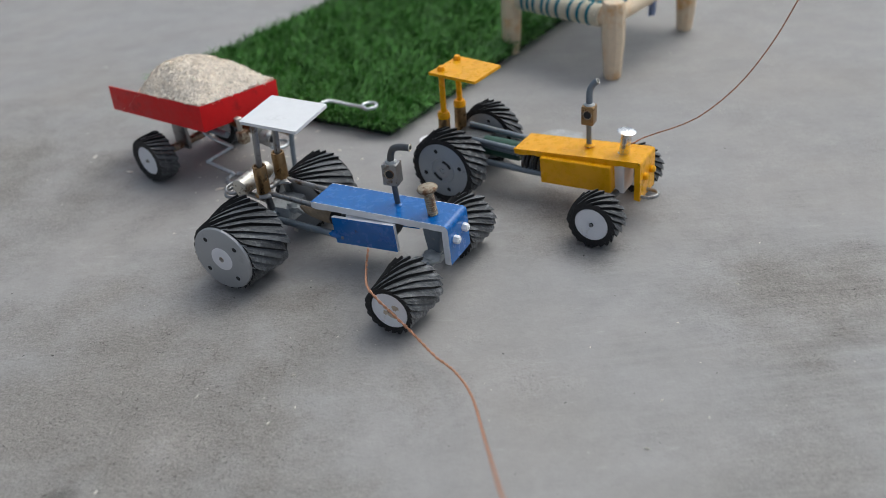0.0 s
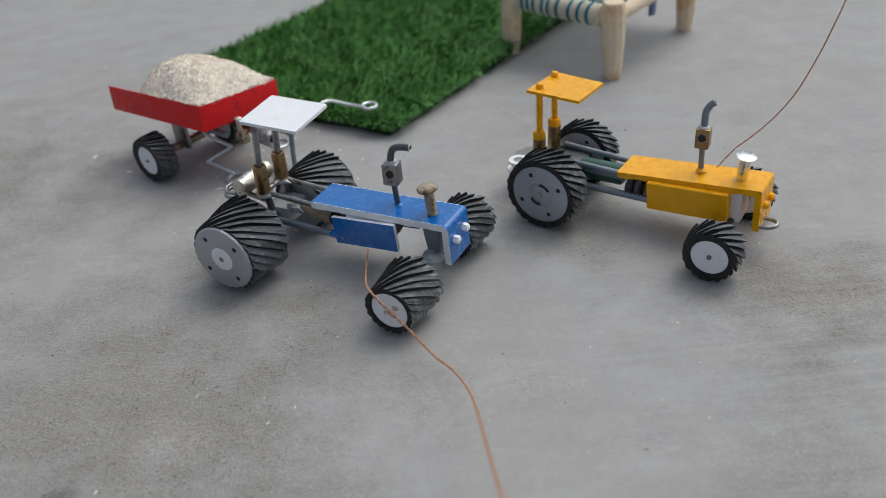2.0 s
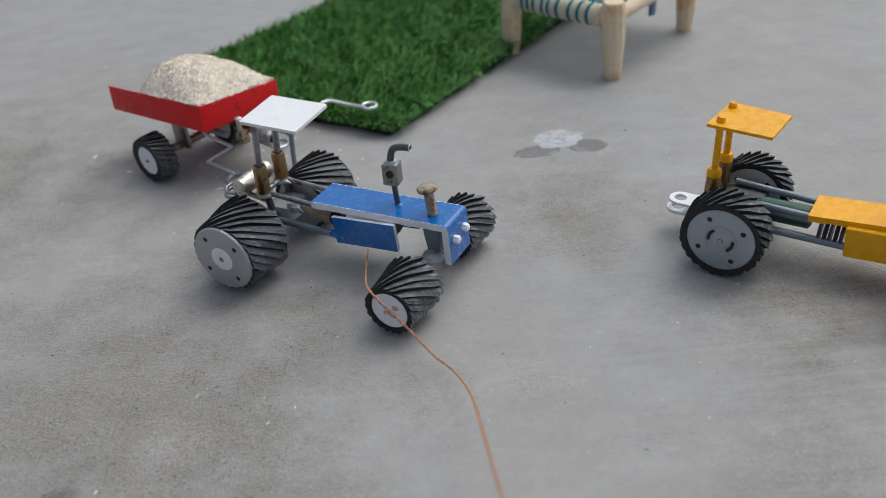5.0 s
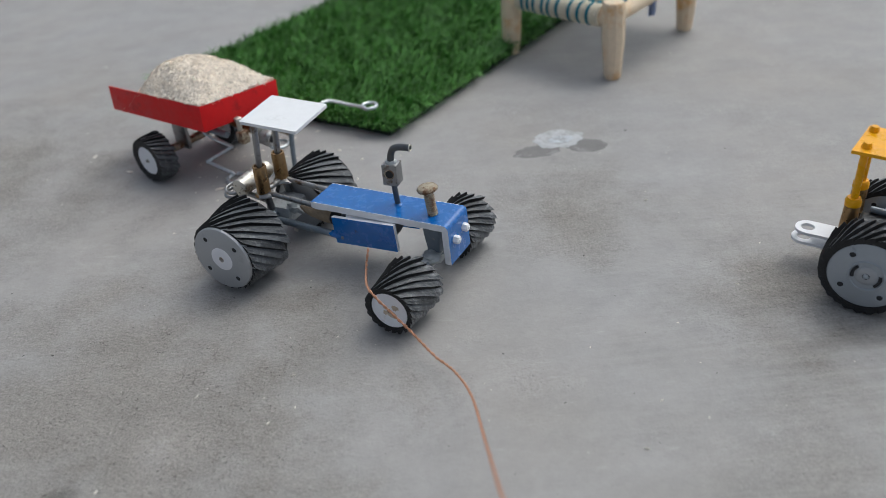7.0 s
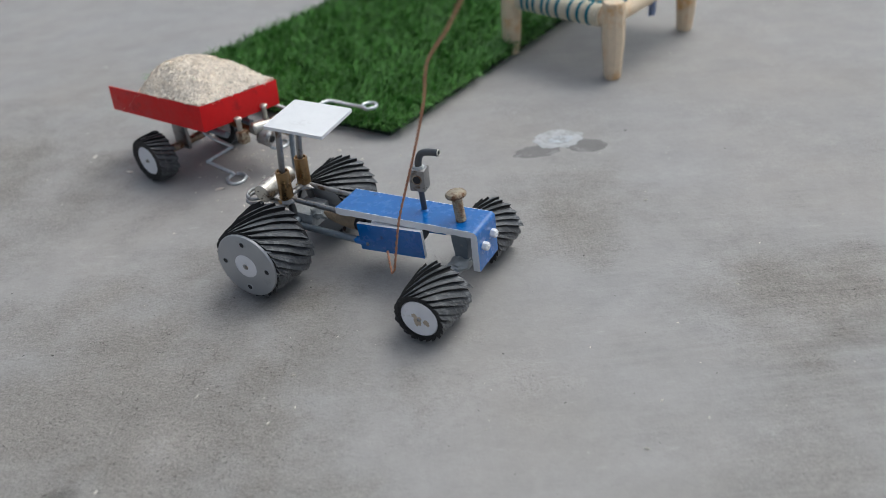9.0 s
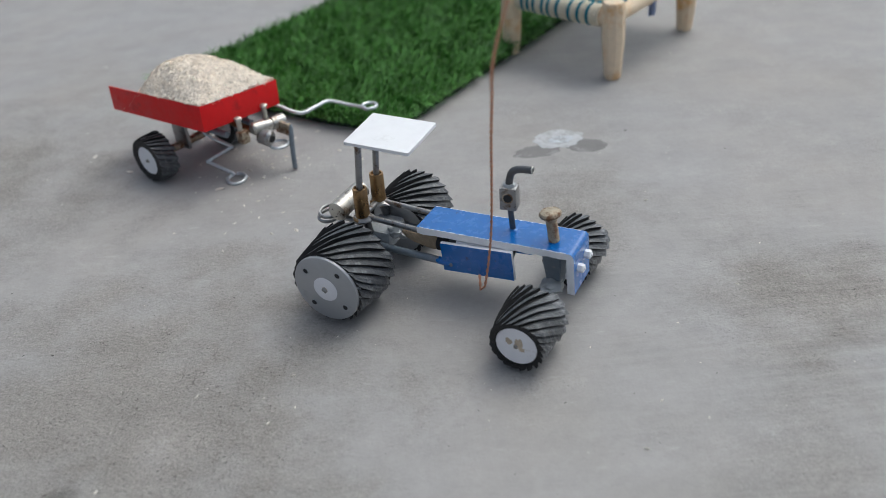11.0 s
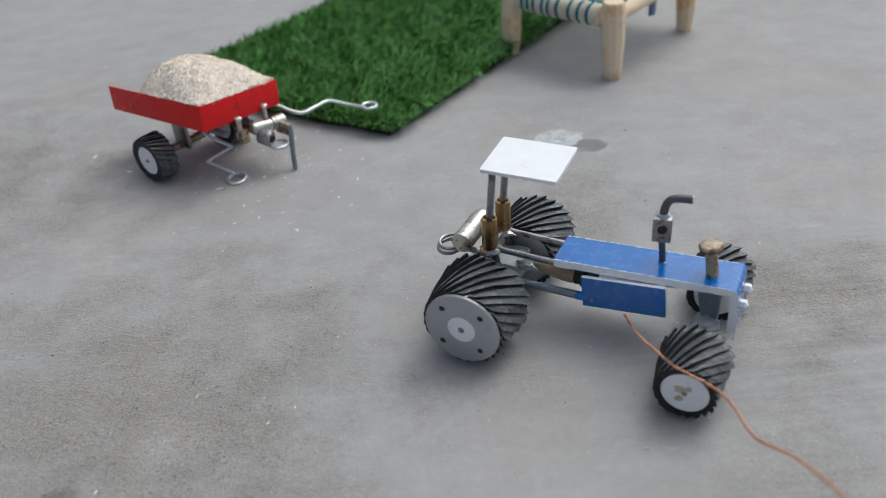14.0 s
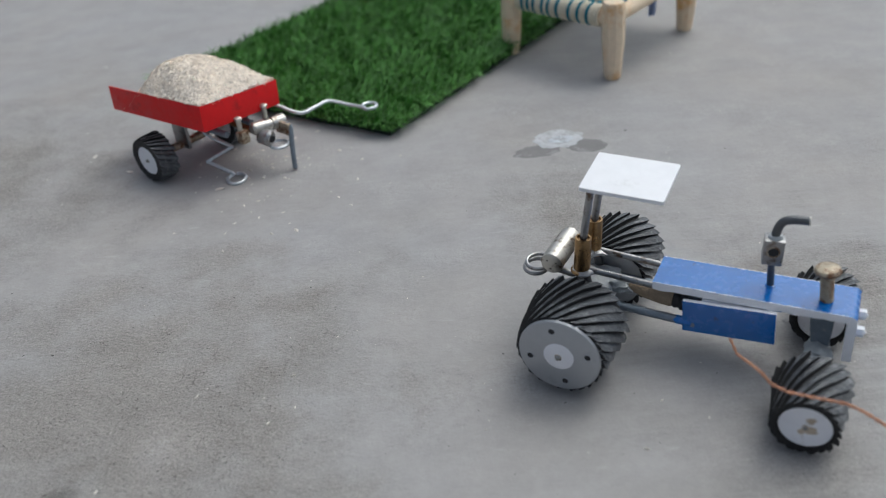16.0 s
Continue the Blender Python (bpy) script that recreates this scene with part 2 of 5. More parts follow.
def smooth_path(points, steps=6, closed=False):
    p = [Vector(q) for q in points]
    n = len(p)
    out = []
    for i in range(n if closed else n - 1):
        if closed:
            a, b, c, d = p[i - 1], p[i], p[(i + 1) % n], p[(i + 2) % n]
        else:
            a, b, c, d = p[max(i - 1, 0)], p[i], p[i + 1], p[min(i + 2, n - 1)]
        for k in range(steps):
            t = k / steps
            out.append(0.5 * ((2 * b) + (c - a) * t + (2 * a - 5 * b + 4 * c - d) * t * t + (3 * b - a - 3 * c + d) * t ** 3))
    if not closed:
        out.append(p[-1])
    return out


def tube(bm, points, r, seg=10, steps=6, closed=False):
    """A round wire through points (mm)."""
    path = smooth_path(points, steps, closed)
    n = len(path)
    rings, up = [], Vector((0.13, 0.21, 0.97))
    for i, c in enumerate(path):
        a = path[i - 1] if (i or closed) else c
        b = path[(i + 1) % n] if (i < n - 1 or closed) else c
        d = (b - a).normalized()
        side = d.cross(up)
        if side.length < 0.05:
            side = d.cross(Vector((1, 0, 0)))
        side.normalize()
        other = side.cross(d).normalized()
        up = other
        rings.append([bm.verts.new((c + r * (math.cos(w) * side + math.sin(w) * other)) * MM)
                      for w in (2 * math.pi * k / seg for k in range(seg))])
    for i in range(n if closed else n - 1):
        r0, r1 = rings[i], rings[(i + 1) % n]
        for k in range(seg):
            bm.faces.new((r0[k], r0[(k + 1) % seg], r1[(k + 1) % seg], r1[k]))
    if not closed:
        bm.faces.new(rings[0][::-1])
        bm.faces.new(rings[-1])


def blob(bm, centre, size, seed=0, rough=0.2, sub=2):
    got = bmesh.ops.create_icosphere(bm, subdivisions=sub, radius=1.0)["verts"]
    for v in got:
        k = 1 + rough * noise.noise(v.co * 1.7 + Vector((seed * 3.1, seed, 0)))
        v.co = (Vector(centre) + Vector([c * s for c, s in zip(v.co * k, size)])) * MM


def plate(bm, outline, z0, z1, m=None, top_index=0, side_index=0):
    """A flat plate with the given outline (mm), its top and its edges of two materials."""
    lo = [bm.verts.new(Vector((x, y, z0)) * MM) for x, y in outline]
    hi = [bm.verts.new(Vector((x, y, z1)) * MM) for x, y in outline]
    f = bm.faces.new(hi)
    f.material_index = top_index
    bm.faces.new(lo[::-1]).material_index = side_index
    n = len(lo)
    for i in range(n):
        bm.faces.new((lo[i], lo[(i + 1) % n], hi[(i + 1) % n], hi[i])).material_index = side_index
    if m:
        bmesh.ops.transform(bm, matrix=m, verts=lo + hi)


def round_rect(x0, x1, y0, y1, r, n=4, jitter=0.0, rng=None):
    out = []
    for cx, cy, a in ((x1 - r, y1 - r, 0), (x0 + r, y1 - r, 90), (x0 + r, y0 + r, 180), (x1 - r, y0 + r, 270)):
        for k in range(n + 1):
            w = radians(a + 90 * k / n)
            j = rng.uniform(-jitter, jitter) if rng else 0
            out.append((cx + (r + j) * math.cos(w), cy + (r + j) * math.sin(w)))
    return out


# ---- the ground ----
bm = bmesh.new()
ring_r = [0.0, 0.3, 0.6, 1.0, 2.0, 5.0, 20.0, 100.0, 600.0, 3000.0]
rings = []
for r in ring_r[1:]:
    rings.append([bm.verts.new((r * math.cos(2 * math.pi * k / 48), 0.35 + r * math.sin(2 * math.pi * k / 48), 0)) for k in range(48)])
mid = bm.verts.new((0, 0.35, 0))
for k in range(48):
    bm.faces.new((mid, rings[0][k], rings[0][(k + 1) % 48]))
    for a, b in zip(rings, rings[1:]):
        bm.faces.new((a[k], b[k], b[(k + 1) % 48], a[(k + 1) % 48]))
ground = part("ground", bm, CONCRETE, smooth=0)
tagged(ground, "grey trowelled concrete floor with worn sandy areas and pits", "ground", kind="structure")


# ---- tractors ----
def tread_radius(radius, cone, v):
    """The tyre swells from its narrow outer face towards the broad inner end."""
    return radius * (cone + (1 - cone) * (1 - (1 - v) ** 1.5))


def tyre_core(radius, width, cone, bore, depth):
    prof = [(bore, 1.2), (bore, 0.0), (tread_radius(radius, cone, 0) - depth * 0.95, 0.0)]
    prof += [(tread_radius(radius, cone, k / 6) - depth, 0.4 + (width - 1.4) * k / 6) for k in range(7)]
    prof += [(radius - depth, width - 0.6), (radius * 0.6, width - 0.4)]
    bm = bmesh.new()
    seg = 40
    rings = [[bm.verts.new((r * MM * math.sin(2 * math.pi * k / seg), y * MM, r * MM * math.cos(2 * math.pi * k / seg))) for k in range(seg)] for r, y in prof]
    for a, b in zip(rings, rings[1:]):
        for k in range(seg):
            bm.faces.new((a[k], a[(k + 1) % seg], b[(k + 1) % seg], b[k]))
    bm.faces.new(rings[-1])
    return bm


def lug_mesh(radius, width, lugs, twist, thick, cone, seed):
    """One curved strip of rubber, laid over the next like a shingle, with a ragged inner end."""
    rng = random.Random(seed)
    bm = bmesh.new()
    pitch = 2 * math.pi / lugs
    steps = 7
    end = [rng.uniform(0.90, 1.04), 0]
    end[1] = end[0] + rng.uniform(-0.05, 0.03)
    rows = []
    for k in range(steps + 1):
        f = k / steps
        row = []
        wav = 0.05 * math.sin(7 * f + seed) + rng.uniform(-0.04, 0.04)
        for side, (w, h) in enumerate(((-0.50 + wav, -0.66), (-0.06 + wav, -0.12), (0.40 + wav, 0.16), (0.39 + wav, -1.05), (-0.50 + wav, -1.2))):
            v = f * (end[0] if w > 0.2 else end[1]) - (0.012 if k == 0 else 0)
            a = twist * (max(v, 0) ** 0.85 - 0.5) + w * pitch
            r = tread_radius(radius, cone, min(max(v, 0), 1)) + thick * (h - 0.12 + 0.18 * math.sin(5 * f + side + seed))
            row.append(bm.verts.new((r * MM * math.sin(a), width * v * MM, r * MM * math.cos(a))))
        rows.append(row)
    for a, b in zip(rows, rows[1:]):
        for q in range(5):
            f = bm.faces.new((a[q], a[(q + 1) % 5], b[(q + 1) % 5], b[q]))
            # Tops get the paler tread; black sides and ends paint in the groove shade.
            f.material_index = 0 if q < 2 else 1
    bm.faces.new(rows[0][::-1]).material_index = 1
    bm.faces.new(rows[-1]).material_index = 1
    bmesh.ops.recalc_face_normals(bm, faces=bm.faces[:])
    me = bpy.data.meshes.new("lug")
    bm.to_mesh(me)
    bm.free()
    me.materials.append(TREAD)
    me.materials.append(RUBBER)
    return me


def wheel(parent, radius, width, spec, at):
    """A toy wheel about the y axis, its narrow face at y=0 looking to -y: disc, tyre with lugs, hub and marks."""
    bore = radius * spec["bore"]
    bm = bmesh.new()
    y = spec["face"]
    lathe(bm, [(0, bore * 0.955), (0.06, bore * 0.985), (0.18, bore), (1, bore)], (0, y, 0), (0, y + 3.2, 0), 48)
    w = part("wheel", bm, spec["disc"], parent, spec["label"], at=at)
    cone = spec["cone"]
    part("tyre", tyre_core(radius, width, cone, bore * 0.99, spec["thick"]), RUBBER, w, "black rubber tyre")
    rng = random.Random(spec["seed"])
    shapes = [lug_mesh(radius, width, spec["lugs"], spec["twist"], spec["thick"], cone, spec["seed"] * 10 + k) for k in range(5)]
    for k in range(spec["lugs"]):
        ob = new("lug", shapes[rng.randrange(5)])
        ob.parent = w
        ob.matrix_basis = pose(0, 0, 0, 0, 360 * (k + rng.uniform(-0.1, 0.1)) / spec["lugs"], 0)
    if spec.get("hub"):
        bm = bmesh.new()
        hub = bore * spec["hub"]
        lathe(bm, [(0, hub * 0.55), (0.1, hub * 0.86), (0.4, hub), (1, hub)], (0, y - 0.45, 0), (0, y + 0.5, 0), 28)
        for v in bm.verts:
            v.co.y += 0.00012 * noise.noise(v.co * 900)
        part("hub", bm, spec["hub_mat"], w)
    if spec.get("ring"):
        rr = bore * spec["ring"]
        bm = bmesh.new()
        tube(bm, [(rr * math.cos(k * math.pi / 8), y, rr * math.sin(k * math.pi / 8)) for k in range(16)], 0.5, 8, 2, True)
        part("hub_ring", bm, spec["disc"], w)
        # Raised near-black tubes paint the slots' shade; nothing is cut.
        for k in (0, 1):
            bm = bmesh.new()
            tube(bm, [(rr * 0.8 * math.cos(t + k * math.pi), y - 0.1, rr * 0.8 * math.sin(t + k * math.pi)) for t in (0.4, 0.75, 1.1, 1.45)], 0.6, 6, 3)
            part("slot", bm, SHADE_AND_BLACK, w)
    for k in range(spec.get("holes", 0)):
        a = 2 * math.pi * k / spec["holes"] + spec["turn"]
        x, z = bore * 0.72 * math.cos(a), bore * 0.72 * math.sin(a)
        # Near-black disc paints the hole's shade on the uncut wheel disc.
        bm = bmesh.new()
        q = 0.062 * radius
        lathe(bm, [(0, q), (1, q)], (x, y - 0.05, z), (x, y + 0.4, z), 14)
        part("screw_hole", bm, SHADE_AND_BLACK, w)
        bm = bmesh.new()
        q = 0.075 * radius
        tube(bm, [(x + q * math.cos(i * math.pi / 5), y - 0.02, z + q * math.sin(i * math.pi / 5)) for i in range(10)], 0.22, 6, 1, True)
        part("hole_rim", bm, spec["disc"], w)
    # Ring in glue or rust colour; the default near-black paints shade round the axle.
    bm = bmesh.new()
    lathe(bm, [(0, 0.06 * radius + 0.2), (1, 0.06 * radius + 0.25)], (0.1, y - 0.52, 0), (0.1, y, 0), 12)
    part("grease_ring", bm, spec.get("axle_ring_mat", SHADE_AND_BLACK), w, "ring round the axle end, near-black ones standing in for shade")
    bm = bmesh.new()
    blob(bm, (0.1, y - 0.46, 0), (0.055 * radius + 0.2, 0.5, 0.055 * radius + 0.2), spec["seed"], 0.5)
    part("axle_end", bm, spec.get("end_mat", STEEL), w)
    for k in range(spec.get("glue", 0)):
        bm = bmesh.new()
        blob(bm, (rng.uniform(-0.2, 0.2) * radius, y + 0.02, rng.uniform(-0.2, 0.22) * radius), (rng.uniform(0.07, 0.2) * radius, 0.14, rng.uniform(0.06, 0.15) * radius), spec["seed"] + k, 0.6, 3)
        part("glue_stain", bm, GLUE, w)
    return w


def lug_rod(parent, a, b, r, mat, name="rod", label=""):
    bm = bmesh.new()
    rod(bm, a, b, r)
    return part(name, bm, mat, parent, label)


def threaded(bm, a, b, r, pitch=0.9):
    n = int((Vector(b) - Vector(a)).length / pitch)
    prof = []
    for i in range(n):
        prof += [(i / n, r * 0.84), ((i + 0.5) / n, r)]
    lathe(bm, prof + [(1, r * 0.84)], a, b, 16)


def exhaust(parent, base, top, tip_path, block_mat, pipe_mat, size, turn, hood_mat):
    x, y, z0 = base
    lug_rod(parent, base, (top[0], top[1], top[2] - 4), 1.15, pipe_mat, "exhaust_stem")
    bm = bmesh.new()
    h = size[2]
    m = Matrix.Translation(Vector(top) * MM) @ pose(0, 0, 0, 0, 0, turn)
    box(bm, -size[0] / 2, size[0] / 2, -size[1] / 2, size[1] / 2, -h / 2, h / 2, 0.5, m)
    b = part("terminal_block", bm, block_mat, parent, "small square metal terminal block")
    # Near-black disc on the block's face, in place of a drilled hole's shade.
    bm = bmesh.new()
    lathe(bm, [(0, 1.75), (1, 1.75)], (0, -size[1] / 2 - 0.05, 0.6), (0, -size[1] / 2 + 0.5, 0.6), 16)
    bmesh.ops.transform(bm, matrix=m, verts=bm.verts[:])
    part("screw_hole", bm, SHADE_AND_BLACK, b)
    bm = bmesh.new()
    tube(bm, [(1.9 * math.cos(k * math.pi / 6), -size[1] / 2, 0.6 + 1.9 * math.sin(k * math.pi / 6)) for k in range(12)], 0.26, 6, 1, True)
    bmesh.ops.transform(bm, matrix=m, verts=bm.verts[:])
    part("hole_rim", bm, RUSTY, b, "rusty rim of the screw hole")
    bm = bmesh.new()
    lathe(bm, [(0, 2.3), (0.4, 2.4), (0.8, 2.0), (1, 1.6)], (top[0], top[1], top[2] + h / 2 - 0.3), (top[0], top[1], top[2] + h / 2 + 1.0), 14)
    for v in bm.verts:
        v.co += Vector((noise.noise(v.co * 700), noise.noise(v.co * 700 + Vector((9, 0, 0))), noise.noise(v.co * 500))) * 0.0004
    part("solder_bead", bm, SOLDER, b, "lumpy solder round the pipe")
    bm = bmesh.new()
    lathe(bm, [(0, 2.3), (0.5, 1.7), (1, 1.2)], (x, y, z0 + (1.2 if z0 < 28 else 0.8)), (x, y, z0 + (2.2 if z0 < 28 else 1.7)), 14)
    for v in bm.verts:
        v.co += Vector((noise.noise(v.co * 700), noise.noise(v.co * 700 + Vector((5, 0, 0))), 0)) * 0.0005
    part("paint_fillet", bm, hood_mat, parent)
    bm = bmesh.new()
    tube(bm, tip_path, 1.42, 12, 5)
    pipe = part("exhaust_pipe", bm, pipe_mat, parent, "bent dull metal pipe")
    end, before = Vector(tip_path[-1]), Vector(tip_path[-2])
    d = (end - before).normalized()
    side = d.cross(Vector((0, 1, 0))).normalized()
    up = side.cross(d)
    bm = bmesh.new()
    tube(bm, [tuple(end + 1.15 * (math.cos(k * math.pi / 6) * side + math.sin(k * math.pi / 6) * up)) for k in range(12)], 0.34, 6, 1, True)
    part("pipe_lip", bm, NICKEL, pipe, "bright cut end of the pipe")
    # Near-black cap paints the shade inside the pipe end.
    bm = bmesh.new()
    lathe(bm, [(0, 0.95), (1, 0.95)], tuple(end - d * 0.2), tuple(end + d * 0.1), 14)
    part("pipe_bore", bm, SHADE_AND_BLACK, pipe)


def bent_hood(parent, x0, x1, half, z0, z1, drop, thick, top_mat, core_mat, label, radius=2.2, core_bottom=True):
    """A sheet bent down at the front: painted outside, its cut edges bare."""
    out_, in_ = [], []
    slope = (z1 - z0) / (x1 - x0)
    path = [(x0, z0), ((x0 + x1) / 2, (z0 + z1) / 2 + 0.05), (x1 - radius, z1 - slope * radius)]
    for k in range(1, 6):
        w = radians(90 * k / 5)
        path.append((x1 - radius + radius * math.sin(w), z1 - radius + radius * math.cos(w)))
    path = path[:1] + [(x0 + (x1 - radius - x0) * k / 24, z0 + (z1 - z0) * k / 24) for k in range(1, 24)] + path[2:]
    for k in range(1, 9):
        path.append((x1 + 0.6 * k / 8, z1 - radius + (drop - z1 + radius) * k / 8))
    bm = bmesh.new()
    rows = []
    for i, (x, z) in enumerate(path):
        a = Vector(path[max(i - 1, 0)])
        b = Vector(path[min(i + 1, len(path) - 1)])
        d = (b - a).normalized()
        nx, nz = d.y, -d.x
        inner = (x + nx * thick, z + nz * thick)
        wob = [0.45 * noise.noise(Vector((x * 0.35, z * 0.35, s + x0))) for s in range(4)]
        rows.append([bm.verts.new(Vector((px, y, pz)) * MM) for (px, pz, y) in
                     ((x, z, -half + wob[0] * 0.4), (x, z, half + wob[1] * 0.4), (inner[0], inner[1] + wob[2], half + wob[1]), (inner[0], inner[1] + wob[3], -half + wob[2]))])
    for r0, r1 in zip(rows, rows[1:]):
        for k in range(4):
            f = bm.faces.new((r0[k], r0[(k + 1) % 4], r1[(k + 1) % 4], r1[k]))
            f.material_index = 0 if k == 0 else 1
    bm.faces.new(rows[0][::-1]).material_index = 1
    bm.faces.new(rows[-1]).material_index = 1
    return part("hood", bm, [top_mat, core_mat], parent, label, smooth=30)


def blue_tractor():
    t = thing("toy_tractor", "handmade toy tractor with blue hood, white roof and wide ribbed tyres", "toy tractor", group="handmade toy tractors")
    bent_hood(t, 21.2, 85.4, 8.4, 28.9, 31.0, 13.4, 2.8, BLUE, WHITE_CORE, "blue painted hood with white cut edges")
    for edge, seed in ((-8.4, 1), (8.4, 2)):
        bm = bmesh.new()
        rows = []
        for k in range(90):
            x = 21.4 + 61.0 * k / 89
            z = 28.9 + 2.1 * (x - 21.2) / 64.2 + 0.07
            wide = max(0.05, 0.22 + 0.55 * noise.noise(Vector((x * 0.9, seed, 0))) + 0.35 * noise.noise(Vector((x * 2.7, seed, 4))))
            y = edge + 0.1 * (1 if edge < 0 else -1)
            rows.append([bm.verts.new(Vector((x, y, z - 0.3)) * MM), bm.verts.new(Vector((x, y, z)) * MM), bm.verts.new(Vector((x, y + (wide if edge < 0 else -wide), z)) * MM)])
        for a, b in zip(rows, rows[1:]):
            bm.faces.new((a[0], b[0], b[1], a[1]))
            bm.faces.new((a[1], b[1], b[2], a[2]))
        part("bare_edge", bm, WHITE_CORE, t, "ragged bare white edge where the paint ends", smooth=0)
    # side panels
    tilt = Matrix.Translation(Vector((33.0, 0, 12.6)) * MM) @ pose(0, 0, 0, 0, -4.6, 0)
    for y in (-10.2, 8.0):
        bm = bmesh.new()
        box(bm, 0, 30, y, y + 1.8, 0, 12.4, 0.35, tilt)
        for f in bm.faces:
            f.material_index = 0 if abs(f.normal.y) > 0.8 or f.normal.z < -0.8 else 1
        part("side_panel", bm, [BLUE, WHITE_CORE], t, "dark blue painted side panel")
    bm = bmesh.new()
    box(bm, 38, 58, -8.3, 7.9, 24.2, 26.0, 0.4)
    part("panel_bracket", bm, WHITE_CORE, t)
    bm = bmesh.new()
    lathe(bm, [(0, 4), (0.06, 5.6), (0.94, 5.6), (1, 4)], (32, 0, 20.5), (58, 0, 21.5), 24)
    part("motor", bm, DARK_STEEL, t, "dark metal electric motor")
    bm = bmesh.new()
    lathe(bm, [(0, 1.6), (0.08, 2.0), (0.35, 3.0), (0.75, 3.5), (0.95, 3.5), (1, 3.0)], (12, -3.2, 22), (28, -3.2, 20.5), 20)
    part("wound_shaft", bm, TWINE, t, "shaft wound with brown thread")
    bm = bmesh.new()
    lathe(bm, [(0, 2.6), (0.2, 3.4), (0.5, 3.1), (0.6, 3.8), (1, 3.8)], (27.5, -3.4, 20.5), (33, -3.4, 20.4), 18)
    part("shaft_collar", bm, SHADE_AND_BLACK, t)
    # front column and axle
    bm = bmesh.new()
    plate(bm, [(79, 12), (79, 28.6), (71.5, 28.6), (71.7, 25), (72.4, 20), (73.2, 16), (73.0, 12)], -1.5, 4.6, Matrix.Rotation(radians(90), 4, "X"))
    bmesh.ops.bevel(bm, geom=bm.edges[:], offset=0.0004, segments=1, affect="EDGES")
    part("front_column", bm, GREY_METAL, t, "grey metal front column")
    bm = bmesh.new()
    blob(bm, (76, -5.5, 13.2), (4.2, 6.0, 2.6), 3, 0.4, 3)
    part("solder_lump", bm, SOLDER, t)
    bm = bmesh.new()
    tube(bm, [(76, -40, 12.2), (76, -16, 12.2), (76, 0, 12.4), (76, 16, 12.2), (76, 40, 12.2)], 1.7, 12, 4)
    part("front_axle", bm, GREY_METAL, t)
    bm = bmesh.new()
    rod(bm, (0, -40, 18), (0, 40, 18), 1.8)
    part("rear_axle", bm, GREY_METAL, t)
    bm = bmesh.new()
    box(bm, -5, 7, -7, 7, 13.5, 21.5, 1.6)
    part("gear_case", bm, PUTTY, t, "pale grey soldered gear case")
    bm = bmesh.new()
    blob(bm, (9.5, -4, 21.5), (4.5, 3.0, 2.5), 8, 0.5, 3)
    part("solder_lump", bm, SOLDER, t)
    for y in (-9.0, 8.0):
        lug_rod(t, (2, y, 16.5), (37, y, 15.8), 1.5, GREY_METAL, "lower_rail")
        bm = bmesh.new()
        lathe(bm, [(0, 1.5), (0.15, 1.6), (0.5, 1.58), (1, 1.62)], (30.0, y, 15.95), (36, y, 15.82), 14)
        for v in bm.verts:
            v.co += Vector((0.0016, 0.0001, 0.0001)) * noise.noise(v.co * 600)
        part("paint_smear", bm, BLUE, t, "blue paint smeared on the rail")
    for y in (-6.8, 6.2):
        lug_rod(t, (-5, y, 27.8), (27, y, 26.2), 1.15, STEEL, "upper_rail", "thin steel rail")
        bm = bmesh.new()
        lathe(bm, [(0, 4.0), (0.05, 3.9), (0.08, 3.0), (0.97, 2.9), (1, 2.75), (1.0, 2.2), (0.93, 2.1)], (-4.2, y, 26.6), (-4.0, y, 40.6), 22)
        part("brass_socket", bm, BRASS, t, "tarnished brass sleeve")
        bm = bmesh.new()
        rod(bm, (-4.0, y, 40), (-1.6, y, 62.6), 1.35)
        part("roof_post", bm, STEEL, t)
        bm = bmesh.new()
        blob(bm, (-3.4, y, 27.0), (4.6, 4.0, 1.5), int(y), 0.4, 2)
        part("solder_joint", bm, STEEL, t)
        lug_rod(t, (-3.2, y, 28), (-1.5, y * 1.05, 20), 1.6, DARK_STEEL, "post_leg")
    bm = bmesh.new()
    rod(bm, (-4.2, -9, 27.8), (-4.2, 9, 27.8), 1.3)
    part("cross_rod", bm, STEEL, t)
    bm = bmesh.new()
    m = Matrix.Translation(Vector((9.6, -0.8, 63.0)) * MM) @ pose(0, 0, 0, 4.5, 0.3, 0)
    plate(bm, round_rect(-14, 14, -11.5, 11.2, 0.7, 3), 0, 1.35, m)
    roof = part("roof", bm, WHITE, t, "plain white plastic roof sheet")
    # cylinder and hitch rings behind
    bm = bmesh.new()
    lathe(bm, [(0, 3.4), (0.02, 4.1), (0.9, 4.1), (0.91, 3.7), (1, 3.7)], (-14.4, -10.5, 29.2), (-13.4, 8.0, 30.2), 26)
    cyl = part("cylinder", bm, NICKEL, t, "nickel-plated metal cylinder")
    # Near-black dots paint shade where the rivet holes would be.
    for a in range(3):
        bm = bmesh.new()
        w = 2.1 * a + 0.4
        blob(bm, (-14.4 + 2 * math.cos(w), -10.55, 29.2 + 2 * math.sin(w)), (0.4, 0.2, 0.4), a, 0, 1)
        part("rivet_hole", bm, SHADE_AND_BLACK, cyl)
    for k, (z, dx) in enumerate(((23.6, 0), (26.0, 0.8))):
        bm = bmesh.new()
        c = (-21.8 + dx, -6.0, z)
